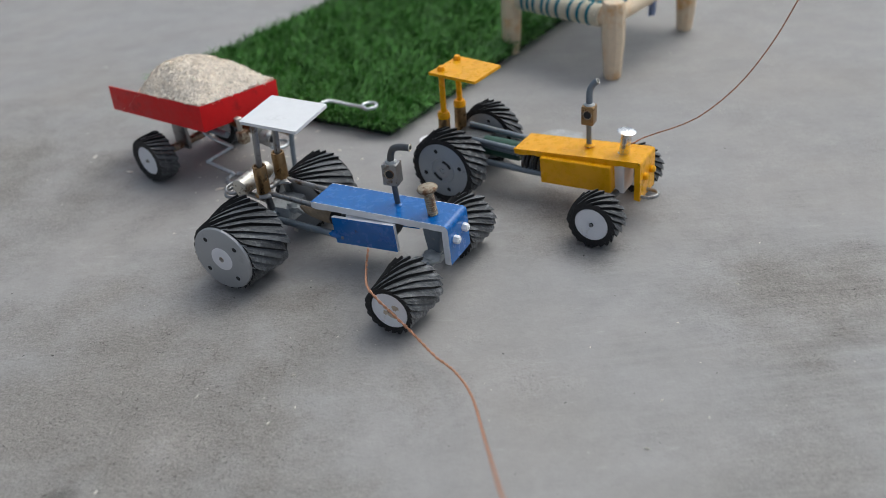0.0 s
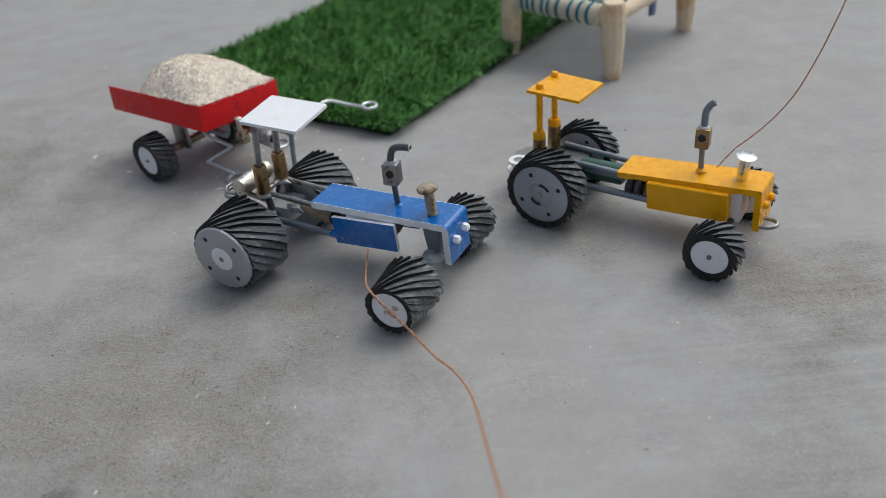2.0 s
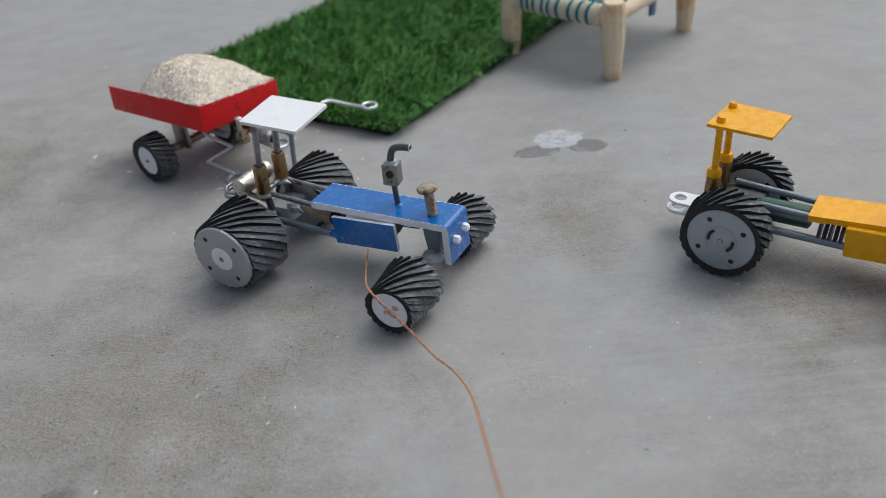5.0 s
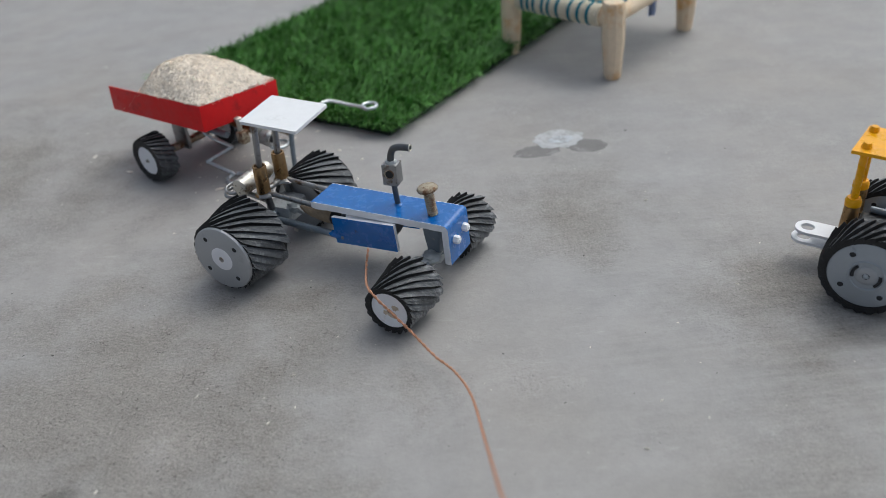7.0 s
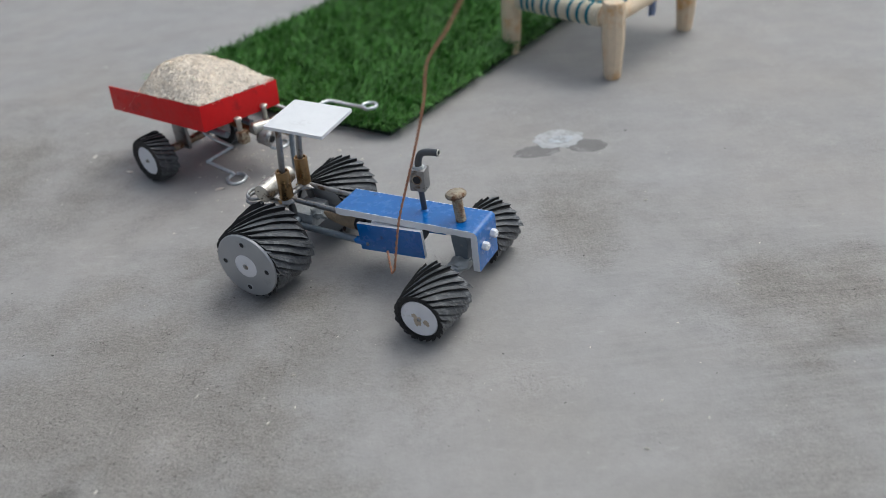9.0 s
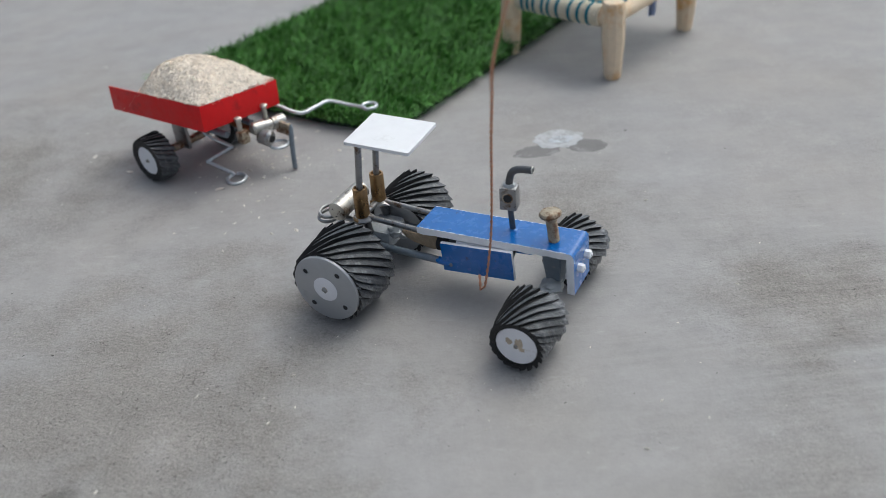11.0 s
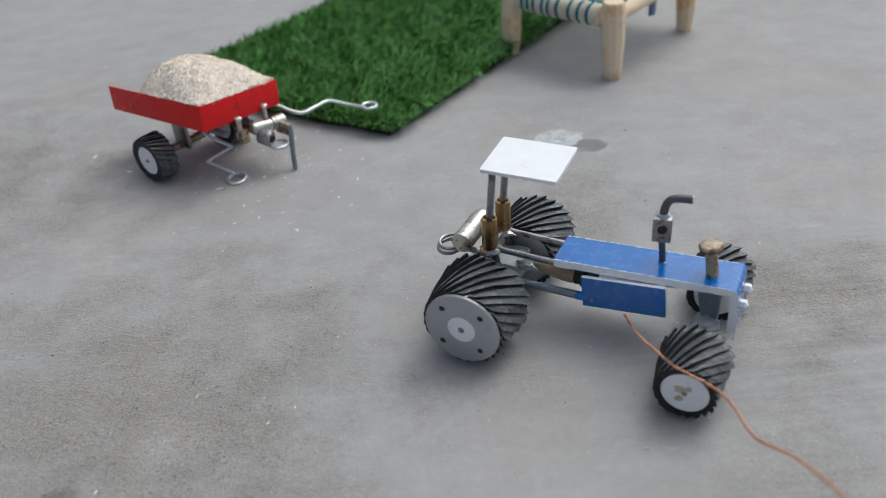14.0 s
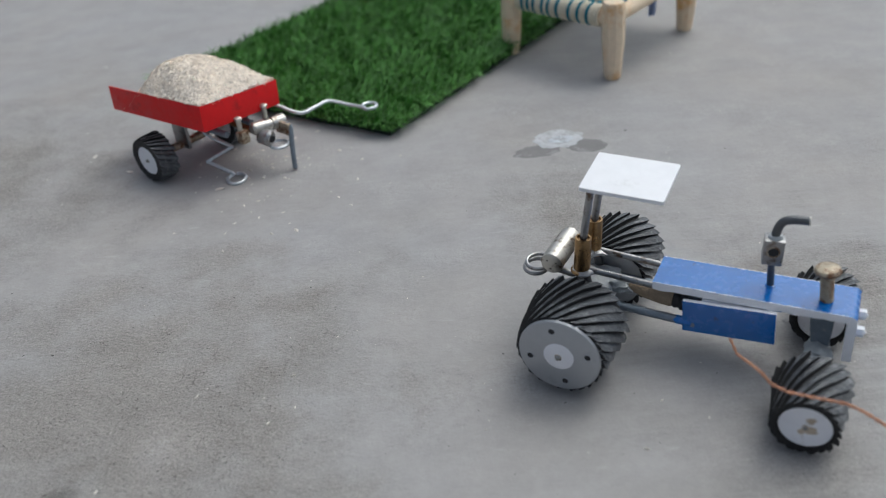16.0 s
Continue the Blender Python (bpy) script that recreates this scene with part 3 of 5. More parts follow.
        tube(bm, [(c[0] + 4.2 * math.cos(w), c[1] + 4.2 * math.sin(w), c[2] + 0.5 * math.sin(w)) for w in (k2 * math.pi / 7 for k2 in range(14))], 0.75, 8, 2, True)
        part("hitch_ring", bm, STEEL, t, "bent steel wire ring")
    lug_rod(t, (-17.5, -6, 25), (-3, -5, 22), 1.2, STEEL, "hitch_arm")
    # on the hood
    exhaust(t, (58.0, 1.4, 29), (56.9, 1.4, 44.4), [(56.9, 1.4, 47.6), (57.1, 1.4, 51.6), (58.3, 1.5, 54.9), (61.0, 1.6, 56.3), (66.0, 1.8, 56.7)], STEEL, DARK_STEEL, (6.4, 5.8, 9.2), 8, BLUE)
    bm = bmesh.new()
    threaded(bm, (75.6, -1.3, 29.6), (74.0, -1.3, 41.2), 2.15)
    bolt = part("bolt", bm, RUSTY, t, "rusty round-headed bolt")
    bm = bmesh.new()
    lathe(bm, [(0, 2.2), (0.35, 4.0), (0.65, 4.2), (0.9, 3.6), (1, 2.4)], (74.1, -1.3, 40.3), (73.7, -1.3, 43.2), 26)
    part("bolt_head", bm, RUSTY, bolt)
    for y in (-3.9, 3.9):
        z = 23.6 + 0.15 * y
        bm = bmesh.new()
        lathe(bm, [(0, 1.75), (0.75, 1.8), (1, 1.5)], (85.6, y, z), (88.0, y, z), 6)
        light = part("headlight", bm, WHITE, t, "small white six-sided headlight nut", smooth=20)
        bm = bmesh.new()
        lathe(bm, [(0, 0.6), (0.7, 0.6), (1, 0.35)], (87.8, y, z), (88.5, y, z), 10)
        part("headlight_tip", bm, WHITE_CORE, light)
    return t


REAR_BLUE = dict(bore=0.81, cone=0.88, face=-1.5, disc=RIM_GREY, label="grey disc wheel with four holes and white hub", lugs=25, twist=1.05, thick=1.5,
                 seed=3, hub=0.37, hub_mat=RIM_WHITE, holes=4, turn=0.5, axle_ring_mat=GLUE)
FAR_BLUE = dict(REAR_BLUE, bore=0.84, cone=0.93, hub=0, holes=0, face=0.2, label="plain grey disc wheel with black ribbed tyre", seed=4)
FRONT_BLUE = dict(bore=0.655, cone=0.86, face=0.2, disc=RIM_WHITE, label="white disc wheel with glue stain", lugs=20, twist=1.25, thick=1.35, seed=5, glue=3, axle_ring_mat=GLUE)
REAR_YELLOW = dict(bore=0.79, cone=0.955, face=0.1, disc=RIM_BLUISH, label="blue-grey disc wheel with four holes and slotted hub", lugs=26, twist=0.62, thick=1.5,
                   seed=7, hub=0.28, hub_mat=RIM_GREY, ring=0.44, holes=4, turn=0.3, end_mat=RIM_BLUISH)
FRONT_YELLOW = dict(bore=0.64, cone=0.92, face=0.2, disc=RIM_WHITE, label="white disc wheel", lugs=19, twist=0.8, thick=1.5, seed=9)
TRAILER_WHEEL = dict(bore=0.62, cone=0.93, face=0.3, disc=RIM_WHITE, label="white disc wheel with black tyre", lugs=28, twist=0.45, thick=1.05, seed=12, axle_ring_mat=RUSTY)


def yellow_tractor():
    t = thing("toy_tractor", "handmade toy tractor painted yellow with grey disc wheels", "toy tractor", group="handmade toy tractors")
    bent_hood(t, 26.5, 87.0, 8.6, 24.2, 29.8, 11.5, 2.6, YELLOW, YELLOW, "yellow painted hood with chipped edges", 1.2)
    bm = bmesh.new()
    box(bm, 0, 34, -11.2, 9.5, 0, 12.6, 0.9, Matrix.Translation(Vector((41.5, 0, 11.3)) * MM) @ pose(0, 0, 0, 0, -4.0, 0), 3)
    part("battery_box", bm, YELLOW, t, "yellow painted box under the hood")
    bm = bmesh.new()
    box(bm, 73.5, 79.5, -6.5, 5, 12, 27.2, 1.0)
    part("front_column", bm, WHITE, t, "white plastic front column")
    bm = bmesh.new()
    rod(bm, (76, -30, 12.2), (76, 30, 12.2), 1.6)
    part("front_axle", bm, DARK_STEEL, t)
    bm = bmesh.new()
    rod(bm, (0, -24, 15), (0, 24, 15), 1.8)
    part("rear_axle", bm, GREY_METAL, t)
    for y in (-5.0, 5.0):
        lug_rod(t, (-6, y * 1.4, 23.5), (30, y * 1.2, 22.3), 1.35, GREY_METAL, "upper_rail")
    for y in (-9.5, 8.5):
        lug_rod(t, (0, y, 14.5), (44, y, 15.0), 1.5, GREY_METAL, "lower_rail")
    bm = bmesh.new()
    lathe(bm, [(0, 3.5), (0.05, 4.6), (0.95, 4.6), (1, 3.6)], (6, -1, 18.5), (27, -1, 19), 22)
    part("motor", bm, GREEN_TAPE, t, "motor wrapped in dark green insulation")
    bm = bmesh.new()
    lathe(bm, [(0, 1.5), (0.3, 1.9), (0.7, 1.6), (1, 1.5)], (8, -5.5, 21.5), (27, -5.5, 20.5), 16)
    part("grey_tube", bm, GREY_METAL, t)
    for k in range(5):
        bm = bmesh.new()
        lathe(bm, [(0, 3.8), (0.5, 4.3), (1, 3.8)], (31 + 2 * k, -6.5, 18), (32 + 2 * k, -6.5, 18), 18)
        part("spring_turn", bm, SHADE_AND_BLACK if k % 2 else DARK_STEEL, t)
    bm = bmesh.new()
    box(bm, -9, 8, -8, 8, 11, 22, 1.4)
    part("gear_case", bm, DARK_STEEL, t)
    for y in (-8.0, 6.5):
        bm = bmesh.new()
        lathe(bm, [(0, 2.9), (0.05, 3.0), (0.95, 2.8), (1, 2.4)], (-11.4, y, 19), (-11.0, y, 35), 20)
        sock = part("brass_socket", bm, BRASS, t, "brass sleeve with yellow paint on its top")
        bm = bmesh.new()
        lathe(bm, [(0, 2.95), (0.6, 2.95), (1, 2.3)], (-11.1, y, 32.4), (-11.0, y, 35.6), 20)
        part("paint_collar", bm, YELLOW, sock)
        bm = bmesh.new()
        rod(bm, (-11.0, y, 35), (-10.9, y * 0.97, 55), 1.4)
        part("roof_post", bm, YELLOW, t)
        bm = bmesh.new()
        lathe(bm, [(0, 1.9), (0.5, 1.7), (1, 1.3)], (-10.9, y * 0.97, 55.6), (-10.7, y * 0.97, 58.0), 8)
        part("roof_nut", bm, YELLOW, t, smooth=20)
    bm = bmesh.new()
    plate(bm, [(-15.0, -12.0), (-13, 10.8), (11.5, 8.2), (10.2, -13.2)], 54.6, 55.9)
    part("roof", bm, YELLOW, t, "yellow painted roof sheet")
    for k, z in enumerate((13.6, 9.2)):
        bm = bmesh.new()
        outer = [(-25.5 - 4.8 * math.cos(w) - 0.8 * k, -1.5 + 4.8 * math.sin(w)) for w in [radians(a) for a in range(-90, 91, 15)]]
        hole = [(-25.6 + 2.7 * math.cos(w) - 0.8 * k, -1.5 + 2.5 * math.sin(w)) for w in [radians(a) for a in range(0, 360, 24)]]
        loop = [(-8, -6.3)] + outer + [(-8, 3.3)]
        for zz in (z, z + 1.2):
            ov = [bm.verts.new(Vector((x, y, zz)) * MM) for x, y in loop]
            hv = [bm.verts.new(Vector((x, y, zz)) * MM) for x, y in hole]
            es = [bm.edges.new((ov[i], ov[(i + 1) % len(ov)])) for i in range(len(ov))]
            es += [bm.edges.new((hv[i], hv[(i + 1) % len(hv)])) for i in range(len(hv))]
            bmesh.ops.triangle_fill(bm, edges=es, use_beauty=True)
            if zz == z:
                keep = (ov, hv)
        for lo, hi in zip(keep, (ov, hv)):
            for i in range(len(lo)):
                bm.faces.new((lo[i], lo[(i + 1) % len(lo)], hi[(i + 1) % len(lo)], hi[i]))
        part("hitch_plate", bm, WHITE, t, "white plastic hitch plate with a round hole")
    exhaust(t, (59.3, 1.2, 27), (58.7, 1.6, 43.0), [(58.7, 1.6, 47.0), (58.6, 1.8, 50.4), (58.6, 2.2, 53.9), (60.0, 2.8, 56.9), (61.6, 3.2, 58.2)], BRASS, GREY_METAL, (5.6, 5.4, 8.6), 6, YELLOW)
    bm = bmesh.new()
    lathe(bm, [(0, 3.6), (0.03, 3.0), (0.06, 2.3), (0.93, 2.3), (0.935, 3.7), (0.965, 4.1), (1, 3.2)], (76.4, -0.4, 28.0), (77.2, -0.4, 39.8), 22)
    part("flat_headed_pin", bm, CHROME, t, "shiny flat-headed metal pin")
    for y in (-3.6, 3.8):
        bm = bmesh.new()
        lathe(bm, [(0, 1.7), (0.7, 1.7), (1, 0.9)], (87, y, 21.5), (89.4, y, 21.5), 12)
        part("headlight", bm, YELLOW, t)
    bm = bmesh.new()
    tube(bm, [(84, -6, 13.2), (88, -7.2, 13.2), (92, -6.2, 13.4), (93.5, -3.2, 13.4), (92, -0.4, 13.4), (88, 0.2, 13.2), (85, -0.4, 13.2)], 0.85, 8, 5)
    part("tow_hook", bm, STEEL, t, "bent steel wire tow hook")
    return t


def put_wheel(tractor, x, y, radius, width, spec):
    """A wheel with its narrow face at y, standing on the ground."""
    at = (x * MM, y * MM, radius * MM)
    return (wheel(tractor, radius, width, spec, pose(*at)), radius * MM, at)


blue = blue_tractor()
blue_wheels = [put_wheel(blue, 0, -42.0, 17.4, 21.4, REAR_BLUE), put_wheel(blue, 2.0, 8.2, 15.1, 24.0, FAR_BLUE),
               put_wheel(blue, 76.5, -41.5, 12.0, 21.0, FRONT_BLUE), put_wheel(blue, 75.5, 11.5, 11.6, 20.0, FRONT_BLUE)]
yellow = yellow_tractor()
yellow_wheels = [put_wheel(yellow, 0.3, -29.5, 17.0, 13.0, REAR_YELLOW), put_wheel(yellow, -0.6, 12.0, 15.4, 10.5, REAR_YELLOW),
                 put_wheel(yellow, 76.8, -35.2, 11.8, 10.4, FRONT_YELLOW), put_wheel(yellow, 75.5, 15.0, 11.2, 10.0, FRONT_YELLOW)]


# ---- trailer ----
TRAILER = pose(-0.1225, 0.4170, 0, 0, 0, -40.2)


def trailer():
    t = thing("toy_trailer", "red painted toy trailer heaped with chaff, black wheels", "toy trailer", TRAILER)
    back_ = TRAILER.inverted()

    def here(points):
        return [back_ @ (Vector(p) * MM) / MM for p in points]

    tilt = Matrix.Translation(Vector((0, 0, 35.1)) * MM) @ pose(0, 0, 0, -5.0, -3.4, 0)
    for name, a in (("tray_floor", (-38, 38, -23.5, 23.5, -6.6, -5.6)), ("tray_side", (-38, 38, -24.3, -23.4, -6.6, 6)),
                    ("tray_side", (-38, 38, 23.4, 24.3, -6.6, 6)), ("tray_front", (37.4, 38.4, -24.3, 24.3, -6.7, 6))):
        bm = bmesh.new()
        box(bm, *a, 0.3, tilt)
        part(name, bm, RED, t, "red painted metal sheet")
    for x in (-31, 4, 30):
        bm = bmesh.new()
        blob(bm, (x, -24.4, 0.5), (0.7, 0.35, 0.7), 1, 0.1, 1)
        bmesh.ops.transform(bm, matrix=tilt, verts=bm.verts[:])
        part("rivet", bm, RED, t)
    for y in (-0.0358, 0.0125):
        wheel(t, 12.4, 10.5, TRAILER_WHEEL, pose(-0.0005, y, 0.0124, 0, 37, 0))
    bm = bmesh.new()
    rod(bm, (-0.5, -34, 12.4), (-0.5, 21, 12.4), 2.2)
    part("axle", bm, RUSTY, t, "rusty round axle")
    for y in (-13, 7):
        bm = bmesh.new()
        box(bm, -5.5, 5.5, y - 1.0, y + 1.0, 10.4, 29.4, 0.5)
        part("axle_bracket", bm, STEEL, t, "flat dull steel axle bracket")
        lug_rod(t, (-30, y, 25.6), (36, y * 0.8, 24.8), 1.7, GREY_METAL, "frame_rail")
    bm = bmesh.new()
    rod(bm, (10, 3, 24), (48, 7, 18.5), 1.8)
    part("drawbar", bm, BRASS, t)
    bm = bmesh.new()
    box(bm, 38.6, 43.5, -7.5, -2.5, 19.5, 26, 1.0)
    part("clamp_block", bm, RUSTY, t, "tarnished plated clamp block")
    bm = bmesh.new()
    lathe(bm, [(0, 2.5), (0.05, 3.2), (0.4, 3.2), (0.42, 2.7), (0.6, 2.7), (0.62, 3.4), (1, 3.4)], (41, 1, 24), (45, 19, 23), 20)
    part("hitch_barrel", bm, NICKEL, t, "dull nickel hitch barrel")
    bm = bmesh.new()
    lathe(bm, [(0, 3.4), (0.1, 4.2), (0.8, 4.2), (1, 3.0)], (42, 5, 19.5), (49, 6, 18.5), 18)
    nose = part("hitch_socket", bm, STEEL, t)
    # Near-black disc puts shade into the uncut socket mouth.
    bm = bmesh.new()
    lathe(bm, [(0, 1.8), (1, 1.8)], (48.8, 6, 18.5), (49.3, 6, 18.4), 12)
    part("socket_hole", bm, SHADE_AND_BLACK, nose)
    for y in (-5, 12):
        bm = bmesh.new()
        rod(bm, (39.5, y, 24), (39.8, y, 32.0), 1.3)
        blob(bm, (39.8, y, 32.2), (2.2, 2.2, 1.3), y, 0.3)
        part("bolt", bm, NICKEL, t, "short pale bolt")
    bm = bmesh.new()
    box(bm, 44, 54, 13.5, 16, 18, 24.5, 0.6)
    part("hitch_plate", bm, RUSTY, t)
    bm = bmesh.new()
    tube(bm, [(50, 15, 22.6), (52, 15.4, 23.4), (53.6, 15.2, 21.5), (54.2, 14, 14), (55.2, 12.5, 6), (55.4, 12.2, 0.9)], 1.35, 10, 5)
    part("stand_leg", bm, GREY_METAL, t, "bent grey steel prop leg")
    bm = bmesh.new()
    tube(bm, [(50 + 4.5 * math.cos(w), 9 + 4.5 * math.sin(w), 14.5) for w in (k * math.pi / 6 for k in range(12))], 0.8, 8, 2, True)
    part("hitch_ring", bm, GALV, t)
    bm = bmesh.new()
    ring = [(-101.6 + 4.6 * math.cos(w), 384.0 + 4.6 * math.sin(w), 1.1 + 0.5 * math.sin(w)) for w in [radians(a) for a in (130, 170, 220, 270, 320, 370, 420, 460)]]
    tube(bm, here([(-121.0, 405.0, 27.0), (-115.6, 397.7, 21.0), (-104.0, 393.8, 15.0), (-104.4, 393.0, 14.0), (-116.0, 393.0, 8.0), (-115.2, 392.2, 7.0), (-104.6, 387.8, 2.6)] + ring), 0.95, 8, 6)
    part("hook_wire", bm, GALV, t, "zigzag galvanised hook wire")
    bm = bmesh.new()
    ring = [(-33.2 + 4.0 * math.cos(w), 429.0 + 4.0 * math.sin(w), 14.6) for w in [radians(a) for a in (190, 240, 290, 340, 390, 440, 490, 540)]]
    tube(bm, here([(-100.0, 440.0, 24.0), (-83.5, 430.0, 19.5), (-70.5, 424.5, 16.0), (-62.0, 431.0, 16.2), (-55.5, 436.0, 16.5), (-45.0, 432.5, 15.0)] + ring), 1.0, 8, 6)
    part("hook_wire", bm, GALV, t, "wavy galvanised hook wire with an eye")
    return t


trailer()


def heap():
    """Chaff heaped in the tray: a rounded mound under thousands of thin flakes."""
    rng = np.random.default_rng(4)
    tilt = TRAILER @ Matrix.Translation(Vector((0, 0, 35.1)) * MM) @ pose(0, 0, 0, -5.0, -3.4, 0)

    def height(x, y):
        v = min(1.0, abs(y) / 23.4)
        f = min(1.0, max(0.0, (x - 9) / 29))
        g = min(1.0, max(0.0, (x + 33) / 29))
        g = g * g * (3 - 2 * g)
        h = -5.6 + g * (12.3 + 12.2 * (1 - f ** 2.4) * (1 - v ** 2.8))
        return h + 1.3 * noise.noise(Vector((x * 0.12, y * 0.12, 3))) + 0.5 * noise.noise(Vector((x * 0.4, y * 0.4, 7)))

    bm = bmesh.new()
    nx, ny = 56, 40
    grid = [[bm.verts.new(tilt @ (Vector((-32 + 69.35 * i / nx, -23.38 + 46.76 * j / ny, height(-32 + 69.35 * i / nx, -23.38 + 46.76 * j / ny))) * MM))
             for j in range(ny + 1)] for i in range(nx + 1)]
    rim = [grid[i][0] for i in range(nx + 1)] + grid[nx][1:] + [grid[i][ny] for i in range(nx - 1, -1, -1)] + grid[0][ny - 1:0:-1]
    under = []
    for v in rim:
        q = tilt.inverted() @ v.co
        under.append(bm.verts.new(tilt @ Vector((q.x, q.y, -5.5 * MM))))
    for k in range(len(rim)):
        bm.faces.new((rim[k], rim[k - 1], under[k - 1], under[k]))
    for i in range(nx):
        for j in range(ny):
            bm.faces.new((grid[i][j], grid[i + 1][j], grid[i + 1][j + 1], grid[i][j + 1]))
    for _ in range(9000):
        x, y = rng.uniform(-33, 37.8), rng.uniform(-23.8, 23.8)
        if rng.random() < 0.03:
            x, y = rng.uniform(-36, 37), rng.uniform(-23, 23)
        z = max(height(x, y), -5.2) + 0.15
        e = 0.5
        nrm = Vector((height(x - e, y) - height(x + e, y), height(x, y - e) - height(x, y + e), 2 * e)).normalized()
        nrm = (nrm + Vector(rng.normal(0, 0.2, 3))).normalized()
        a = nrm.orthogonal().normalized()
        a = Matrix.Rotation(rng.uniform(0, 6.3), 3, nrm) @ a
        b = nrm.cross(a)
        ln, wd = rng.uniform(0.7, 2.1), rng.uniform(0.35, 0.95)
        c = Vector((x, y, z))
        lift = nrm * rng.uniform(0.05, 0.22)
        vs = [bm.verts.new(tilt @ (p * MM)) for p in (c - a * ln, c - b * wd + lift, c + a * ln, c + b * wd + lift)]
        bm.faces.new(vs[:3])
        bm.faces.new((vs[0], vs[2], vs[3]))
    ob = part("chaff_heap", bm, CHAFF, smooth=0)
    tagged(ob, "rounded heap of pale cream wood chaff in the red trailer", "chaff", kind="stuff")


heap()


# ---- artificial turf ----
TURF_N, TURF_U, TURF_V = Vector((-0.0230, 0.4195, 0)), Vector((0.611, 0.792, 0)), Vector((-0.792, 0.611, 0))


def turf():
    t = thing("turf_mat", "mat of dark green artificial grass lying on the concrete", "artificial grass")
    bm = bmesh.new()
    outline = [TURF_N + TURF_U * ((u - 0.085 * v * (1 - u / 430)) * MM) + TURF_V * (v * MM) for u, v in
               [(k * 10 + 0.0, 0.6 * math.sin(k * 1.7)) for k in range(43)] + [(430, k * 10) for k in range(1, 18)]
               + [(430 - k * 10, 178 + 0.8 * math.sin(k * 2.3)) for k in range(43)] + [(0.8 * math.sin(k * 1.3), 178 - k * 10) for k in range(1, 17)]]
    plate(bm, [(p.x / MM, p.y / MM) for p in outline], 0.05, 2.2)
    part("backing", bm, TURF_BASE, t, "dark turf backing")
    rng = np.random.default_rng(11)
    n = 80000
    u = rng.random(n) ** 1.25 * 0.43
    v = rng.random(n) * 0.178
    u = u - 0.085 * v * (1 - u / 0.43)
    root = np.array(TURF_N)[None] + u[:, None] * np.array(TURF_U) + v[:, None] * np.array(TURF_V)
    root[:, 2] = 0.002
    cell = np.array([noise.noise(Vector((a * 60, b * 60, 0))) for a, b in zip(u, v)])
    head = cell * 2.0 - 0.7 + rng.normal(0, 0.95, n)
    lean = np.clip(rng.normal(1.02, 0.33, n), 0.05, 1.45)
    length = rng.uniform(0.008, 0.015, n)
    width = rng.uniform(0.0003, 0.00062, n)
    d = np.stack([np.cos(head), np.sin(head), np.zeros(n)], 1)
    side = np.stack([-np.sin(head), np.cos(head), np.zeros(n)], 1) * width[:, None]
    upv = np.array([0, 0, 1.0])
    midp = root + length[:, None] * 0.55 * (d * np.sin(lean * 0.55)[:, None] + upv * np.cos(lean * 0.55)[:, None])
    tip = midp + length[:, None] * 0.5 * (d * np.sin(lean * 1.35)[:, None] + upv * np.cos(lean * 1.35)[:, None])
    verts = np.stack([root - side, root + side, midp - side * 0.9, midp + side * 0.9, tip], 1).reshape(-1, 3)
    i = np.arange(n) * 5
    quads = np.stack([i, i + 1, i + 3, i + 2], 1)
    tris = np.stack([i + 2, i + 3, i + 4], 1)
    me = bpy.data.meshes.new("grass")
    me.from_pydata(verts.tolist(), [], quads.tolist() + tris.tolist())
    me.materials.append(TURF)
    ob = new("grass", me)
    ob.parent = t
    tagged(ob, "short green plastic grass blades", kind="stuff")


turf()


